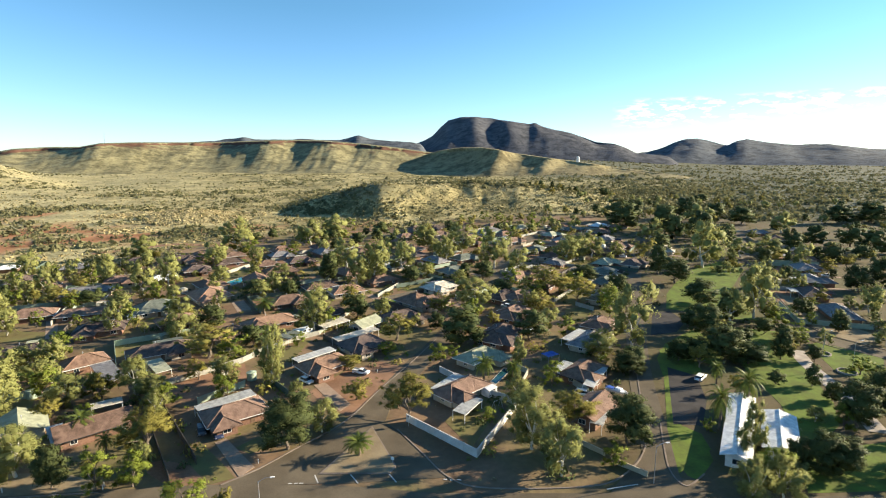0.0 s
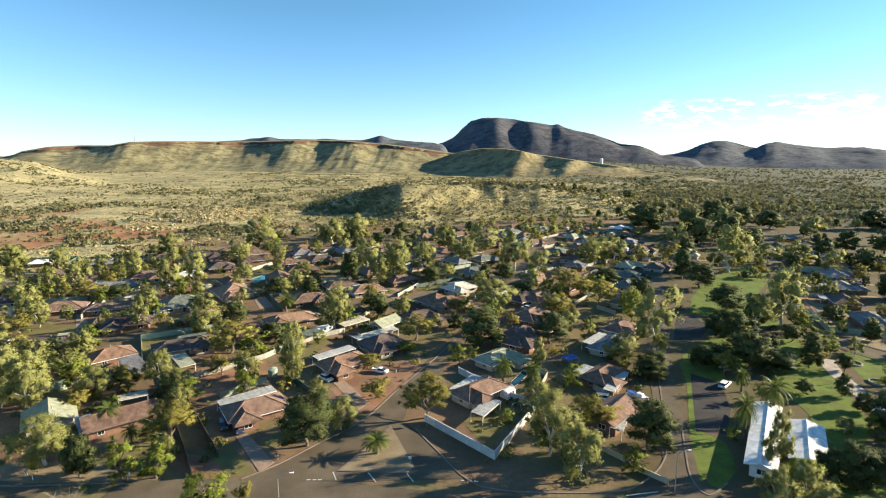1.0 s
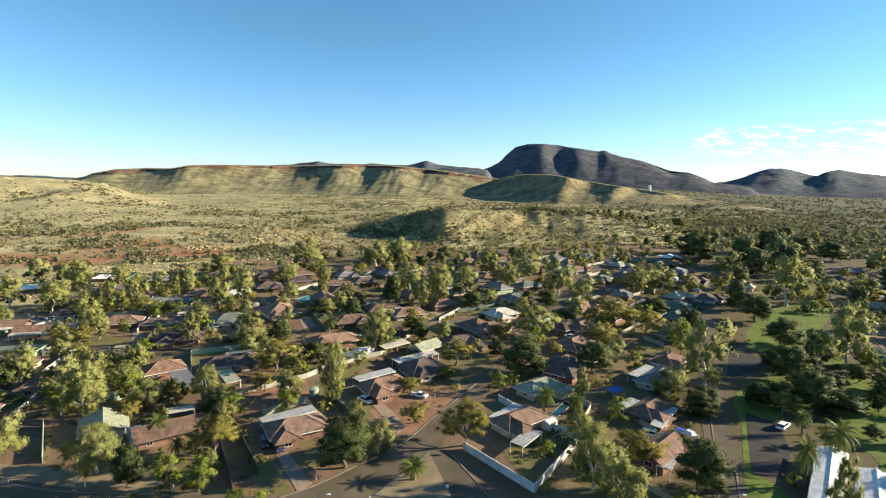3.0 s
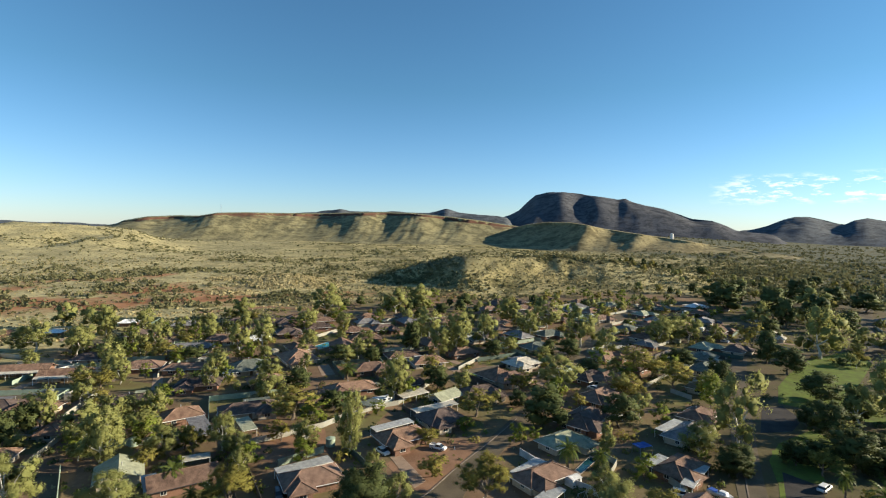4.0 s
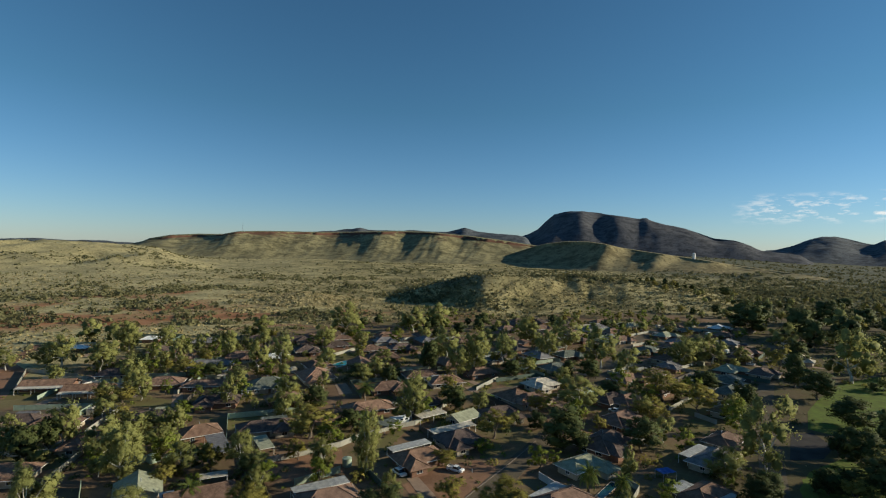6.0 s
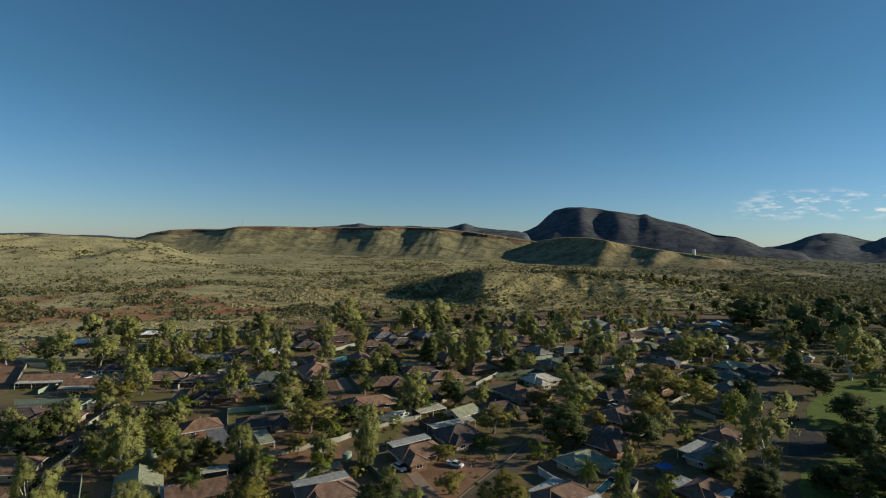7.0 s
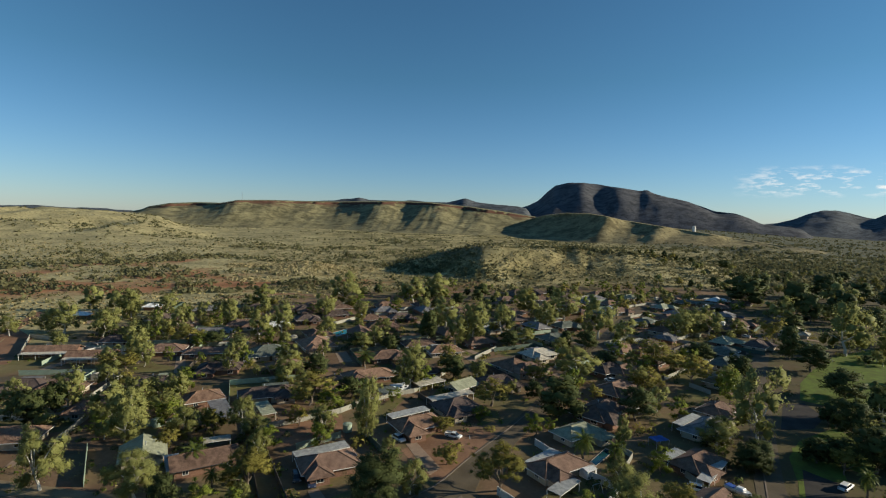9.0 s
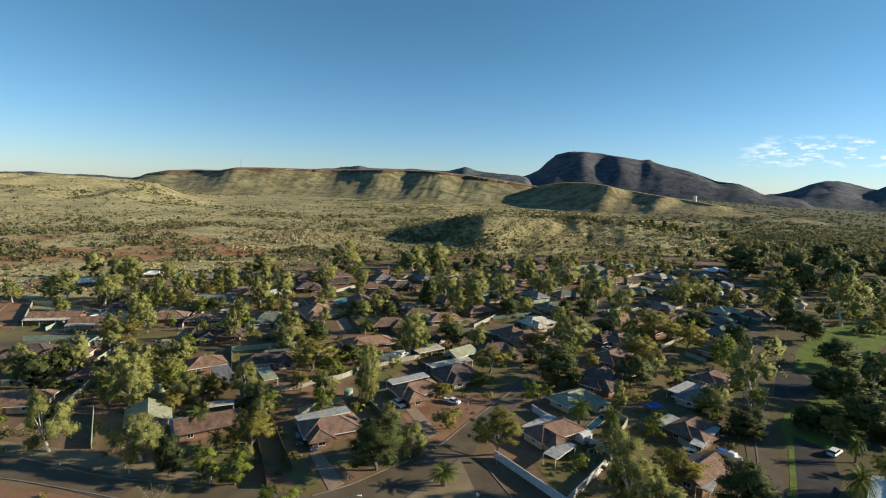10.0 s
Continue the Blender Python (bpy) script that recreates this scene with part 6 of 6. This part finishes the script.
play_ring(137.7, 121.9)
play_ring(132.6, 109.4)
car(-10.9, 131.8, -50, "car_white", "sedan", "white hatchback parked on the driveway")
car(3.4, 134.5, -28, "car_white", "ute", "white utility truck parked on the dirt yard")
car(56.6, 110.6, -28, "car_white", "wagon", "white four-wheel drive parked beside the house")
car(90.8, 113.3, 35, "car_white", "wagon", "pale blue-white car parked by the hall")
car(-27.5, 108.2, -70, "car_blue", "sedan", "dark blue sedan parked under the verandah")
car(-31.2, 110.2, -70, "car_grey", "wagon", "dark grey four-wheel drive beside the house")


def scatter(name, count, r0, r1, a0, a1, material, quads, size, spread, label, seed, keep=None):
    """Many low plants as one object."""
    rng = np.random.RandomState(seed)
    r = np.sqrt(rng.uniform(r0**2, r1**2, count) * 1.0) if r1 < 500 else r0 * (r1 / r0) ** (rng.rand(count) ** 0.9)
    a = np.radians(rng.uniform(a0, a1, count))
    x, y = r * np.sin(a), r * np.cos(a)
    if keep is not None:
        ok = keep(x, y, rng)
        x, y = x[ok], y[ok]
    z = ground_z(x, y)
    n = len(x)
    s = spread * (0.5 + rng.rand(n) ** 2 * 1.3)
    c = np.repeat(np.stack([x, y, z], -1), quads, 0)
    sc = np.repeat(s, quads)[:, None]
    d = rng.normal(size=(n * quads, 3))
    d[:, 2] = np.abs(d[:, 2])
    d /= np.linalg.norm(d, axis=1)[:, None]
    p = c + d * sc * np.array([1, 1, 0.85]) * rng.uniform(0.5, 1.0, (n * quads, 1))
    nn = d + rng.normal(size=d.shape) * 0.4
    nn /= np.linalg.norm(nn, axis=1)[:, None]
    u = np.cross(nn, rng.normal(size=d.shape))
    u /= np.linalg.norm(u, axis=1)[:, None]
    w = np.cross(nn, u)
    k = size * sc * rng.uniform(0.6, 1.2, (n * quads, 1))
    v = np.stack([p - u * k * 1.15 - w * k * 0.5, p + u * k * 1.15 - w * k * 0.5, p + w * k * 1.3], 1).reshape(-1, 3).astype(np.float32)
    me = bpy.data.meshes.new(name)
    q = n * quads
    me.vertices.add(3 * q)
    me.vertices.foreach_set("co", v.ravel())
    me.loops.add(3 * q)
    me.loops.foreach_set("vertex_index", np.arange(3 * q, dtype=np.int32))
    me.polygons.add(q)
    me.polygons.foreach_set("loop_start", np.arange(0, 3 * q, 3, dtype=np.int32))
    me.update(calc_edges=True)
    me.materials.append(material)
    return tagged(new(name, me), label, "scrub", kind="stuff")


def in_scrub(x, y, rng):
    d = fbm(x / 140, y / 140, 4)
    az = np.degrees(np.arctan2(x, y))
    knoll = ramp(8, 20, ground_z(x, y)) * (np.hypot(x, y) < 1000)
    r = np.hypot(x, y)
    clean = 1 - 0.85 * ramp(8, 10, az) * ramp(25, 18, az) * ramp(520, 545, r) * ramp(640, 625, r)
    return (town_edge(x, y) > 0.12) & (rng.rand(len(x)) / clean < np.clip(0.1 + 3.5 * (d + 0.02), 0.1, 1) + 0.5 * ramp(26, 36, az) + 0.15 * knoll + 0.4 * (town_edge(x, y) < 0.95) + 0.45 * np.exp(-((np.hypot(x, y) - 980) / 80) ** 2))


# more houses along the streets
HOMES = random.Random(44)


def fill_houses(count, a0, a1, r0, r1):
    made = 0
    for _ in range(count * 40):
        a, r = radians(HOMES.uniform(a0, a1)), math.sqrt(HOMES.uniform(r0**2, r1**2))
        x, y = round(r * math.sin(a), 1), round(r * math.cos(a), 1)
        if town_edge(x, y) > 0.3 or any(math.dist((x, y), q[:2]) < q[2] + 9.5 for q in BUILT) or any(math.dist((x, y), q) < 11 for q in ALONG) or any(math.dist((x, y), q[:2]) < q[2] + 5 for q in CLEAR) or any(math.dist((x, y), q) < 6.5 for q in PLANTED):
            continue
        rot = min(BUILT, key=lambda q: math.dist((x, y), q[:2]))[3] + HOMES.choice((0, 0, 90))
        house(x, y, rot, round(HOMES.uniform(12, 16), 1), round(HOMES.uniform(8.5, 10.5), 1), "hip", HOMES.choice(("brown", "dark", "brick", "brown", "dark", "brown", "dark", "grey", "brick", "green")))
        if HOMES.random() < 0.5:
            k = radians(rot + 90)
            garden_shed(x + 9.5 * math.cos(k), y + 9.5 * math.sin(k), rot, HOMES.choice(("cream", "palegreen", "white", "grey")))
        made += 1
        if made == count:
            return


fill_houses(26, -40, 8, 150, 330)
fill_houses(26, 6, 30, 165, 430)


# trees that fill the gardens, verges and the woodland beyond
FILL = random.Random(21)


def fill(count, a0, a1, r0, r1, kinds, sizes, gap=3.5):
    made = 0
    for _ in range(count * 6):
        a, r = radians(FILL.uniform(a0, a1)), math.sqrt(FILL.uniform(r0**2, r1**2))
        x, y = r * math.sin(a), r * math.cos(a)
        if (a < 0.3 and town_edge(x, y) > 0.4) or any(math.dist((x, y), q[:2]) < q[2] * 0.8 + 2 for q in BUILT) or any(math.dist((x, y), q) < 5 for q in ALONG) or any(math.dist((x, y), q[:2]) < q[2] for q in CLEAR) or any(math.dist((x, y), q) < gap for q in PLANTED):
            continue
        h = FILL.uniform(*sizes)
        plant(FILL.choice(kinds), round(x, 1), round(y, 1), h, h * FILL.uniform(0.75, 1.1))
        made += 1
        if made == count:
            return


CLEAR.append((-143.0, 180.0, 15.0))
fill(110, -46, -12, 122, 340, ("gum", "gum", "acacia", "bush"), (3.5, 9))
fill(125, -12, 30, 140, 430, ("gum", "gum", "acacia", "bush", "fig"), (4, 10))
fill(60, 38, 56, 170, 380, ("fig", "gum", "gum", "acacia"), (4, 9), 5)
fill(30, 44, 56, 90, 240, ("fig", "gum", "bush"), (4, 8))
fill(90, 32, 56, 360, 700, ("fig", "gum", "gum", "acacia"), (4, 9), 5)
fill(45, 2, 26, 370, 480, ("gum", "gum", "acacia", "bush"), (4, 9), 5)
fill(60, 20, 40, 380, 740, ("fig", "gum", "acacia"), (5, 11), 6)


def in_gardens(x, y, rng):
    near = np.zeros(len(x), bool)
    clear = np.ones(len(x), bool)
    for q in BUILT:
        d = np.hypot(x - q[0], y - q[1])
        near |= d < q[2] + 10
        clear &= d > q[2] * 0.9 + 0.5
    for q in ALONG:
        clear &= np.hypot(x - q[0], y - q[1]) > 4.5
    for q in CLEAR:
        clear &= np.hypot(x - q[0], y - q[1]) > q[2]
    return clear & (near | (rng.rand(len(x)) < 0.4)) & (town_edge(x, y) < 0.6)


scatter("garden_shrubs", 5200, 87, 480, -46, 48, M["bush_leaf"], 22, 0.22, 0.75, "low green shrubs and weeds in yards and verges", 14, in_gardens)
scatter("garden_bushes", 1900, 87, 440, -46, 48, M["fig_leaf"], 44, 0.17, 1.35, "dark green rounded bushes and hedges between the houses", 24, in_gardens)
scatter("garden_bushes", 1300, 87, 440, -46, 48, M["acacia_leaf"], 44, 0.17, 1.5, "olive-brown shrubs between the houses", 25, in_gardens)
scatter("dry_grass_clumps", 9000, 82, 480, -46, 48, M["tuft"], 6, 0.4, 0.4, "tufts of dry yellow grass on bare yards", 15, in_gardens)
scatter("woodland", 7000, 400, 3300, 20, 58, M["scrub_leaf"], 12, 0.42, 3.6, "dense grey-green woodland over the far plain", 8, lambda x, y, rng: (town_edge(x, y) > 0.2) & (rng.rand(len(x)) < ramp(24, 36, np.degrees(np.arctan2(x, y)) + 5 * ramp(900, 1300, np.hypot(x, y)))))
scatter("scrub", 23000, 310, 2000, -55, 55, M["scrub_leaf"], 7, 0.5, 1.6, "grey-green bushes scattered over the open plain", 5, in_scrub)
def on_knoll(x, y, low, high):
    r = np.hypot(x, y)
    return (ground_z(x, y) > low) & (ground_z(x, y) < high) & (r < 900)


def knoll_bushes(x, y, rng):
    """Thick growth along the crest and in the gully, thin on the slopes."""
    az, r = np.degrees(np.arctan2(x, y)), np.hypot(x, y)
    top = np.exp(-(((r - knoll_crest(az) - 8) / 24) ** 2)) * ramp(6.5, 9, az) * ramp(26, 15, az)
    gully = np.exp(-(((az - 6.6) / 0.9) ** 2)) * (r < 640)
    return rng.rand(len(x)) < 0.95 * np.maximum(top, gully) * (0.55 + 0.9 * fbm(x / 30, y / 30, 3))


def in_creek(x, y, rng):
    """Dark rows of trees along the creek behind the knoll."""
    az, r = np.degrees(np.arctan2(x, y)), np.hypot(x, y)
    row = np.exp(-(((r - 820 - 50 * np.sin(az / 4)) / 75) ** 2)) * ramp(8, 14, az) + 0.7 * np.exp(-(((r - 1050) / 60) ** 2)) * ramp(2, 10, az)
    return rng.rand(len(x)) < row * (0.6 + 1.2 * fbm(x / 60, y / 60, 3))


def in_belts(x, y, rng):
    az, r = np.degrees(np.arctan2(x, y)), np.hypot(x, y)
    creek = np.exp(-(((r - 655 - 40 * np.sin(az / 5)) / 38) ** 2)) * ramp(10, 2, az)
    open_slope = ramp(6, 11, az) * ramp(760, 700, r)
    return (town_edge(x, y) > 0.8) & (fbm(az / 5 + 3, np.log(r) * 11, 4) > 0.06 + 0.45 * rng.rand(len(x)) - 0.5 * creek + 0.4 * open_slope)


scatter("scrub", 34000, 400, 1750, -55, 34, M["scrub_leaf"], 9, 0.42, 2.5, "belts of taller grey-green bushes along dry creeks", 31, in_belts)
scatter("scrub", 19000, 310, 950, -50, 30, M["tuft"], 4, 0.65, 0.75, "pale yellow spinifex tussocks on red stony ground", 6, lambda x, y, rng: (town_edge(x, y) > 0.05) & (bare_land(x, y) < 0.12 + 0.15 * rng.rand(len(x))))
scatter("scrub", 12000, 460, 610, -23, -8, M["straw"], 5, 0.6, 1.0, "dense straw-coloured spinifex on a stony rise", 61, lambda x, y, rng: (town_edge(x, y) > 0.3) & (fbm(x / 50 + 9, y / 50, 3) > -0.1 + 0.5 * np.abs(np.degrees(np.arctan2(x, y)) + 15.5) / 7 * rng.rand(len(x))))
scatter("scrub", 7000, 480, 760, -8, 32, M["scrub_leaf"], 6, 0.5, 0.8, "grey-green spinifex hummocks on the knoll", 62, lambda x, y, rng: on_knoll(x, y, 5, 60))
scatter("scrub", 6000, 480, 760, -8, 32, M["straw"], 4, 0.6, 0.75, "straw-coloured tussocks on the knoll", 63, lambda x, y, rng: on_knoll(x, y, 4, 60))
scatter("scrub", 3600, 600, 720, 3, 28, M["scrub_leaf"], 12, 0.42, 2.7, "dark bushes along the crest of the knoll", 64, knoll_bushes)
scatter("scrub", 7000, 640, 1200, 2, 40, M["scrub_leaf"], 9, 0.42, 2.8, "dark trees along the creek behind the knoll", 65, in_creek)
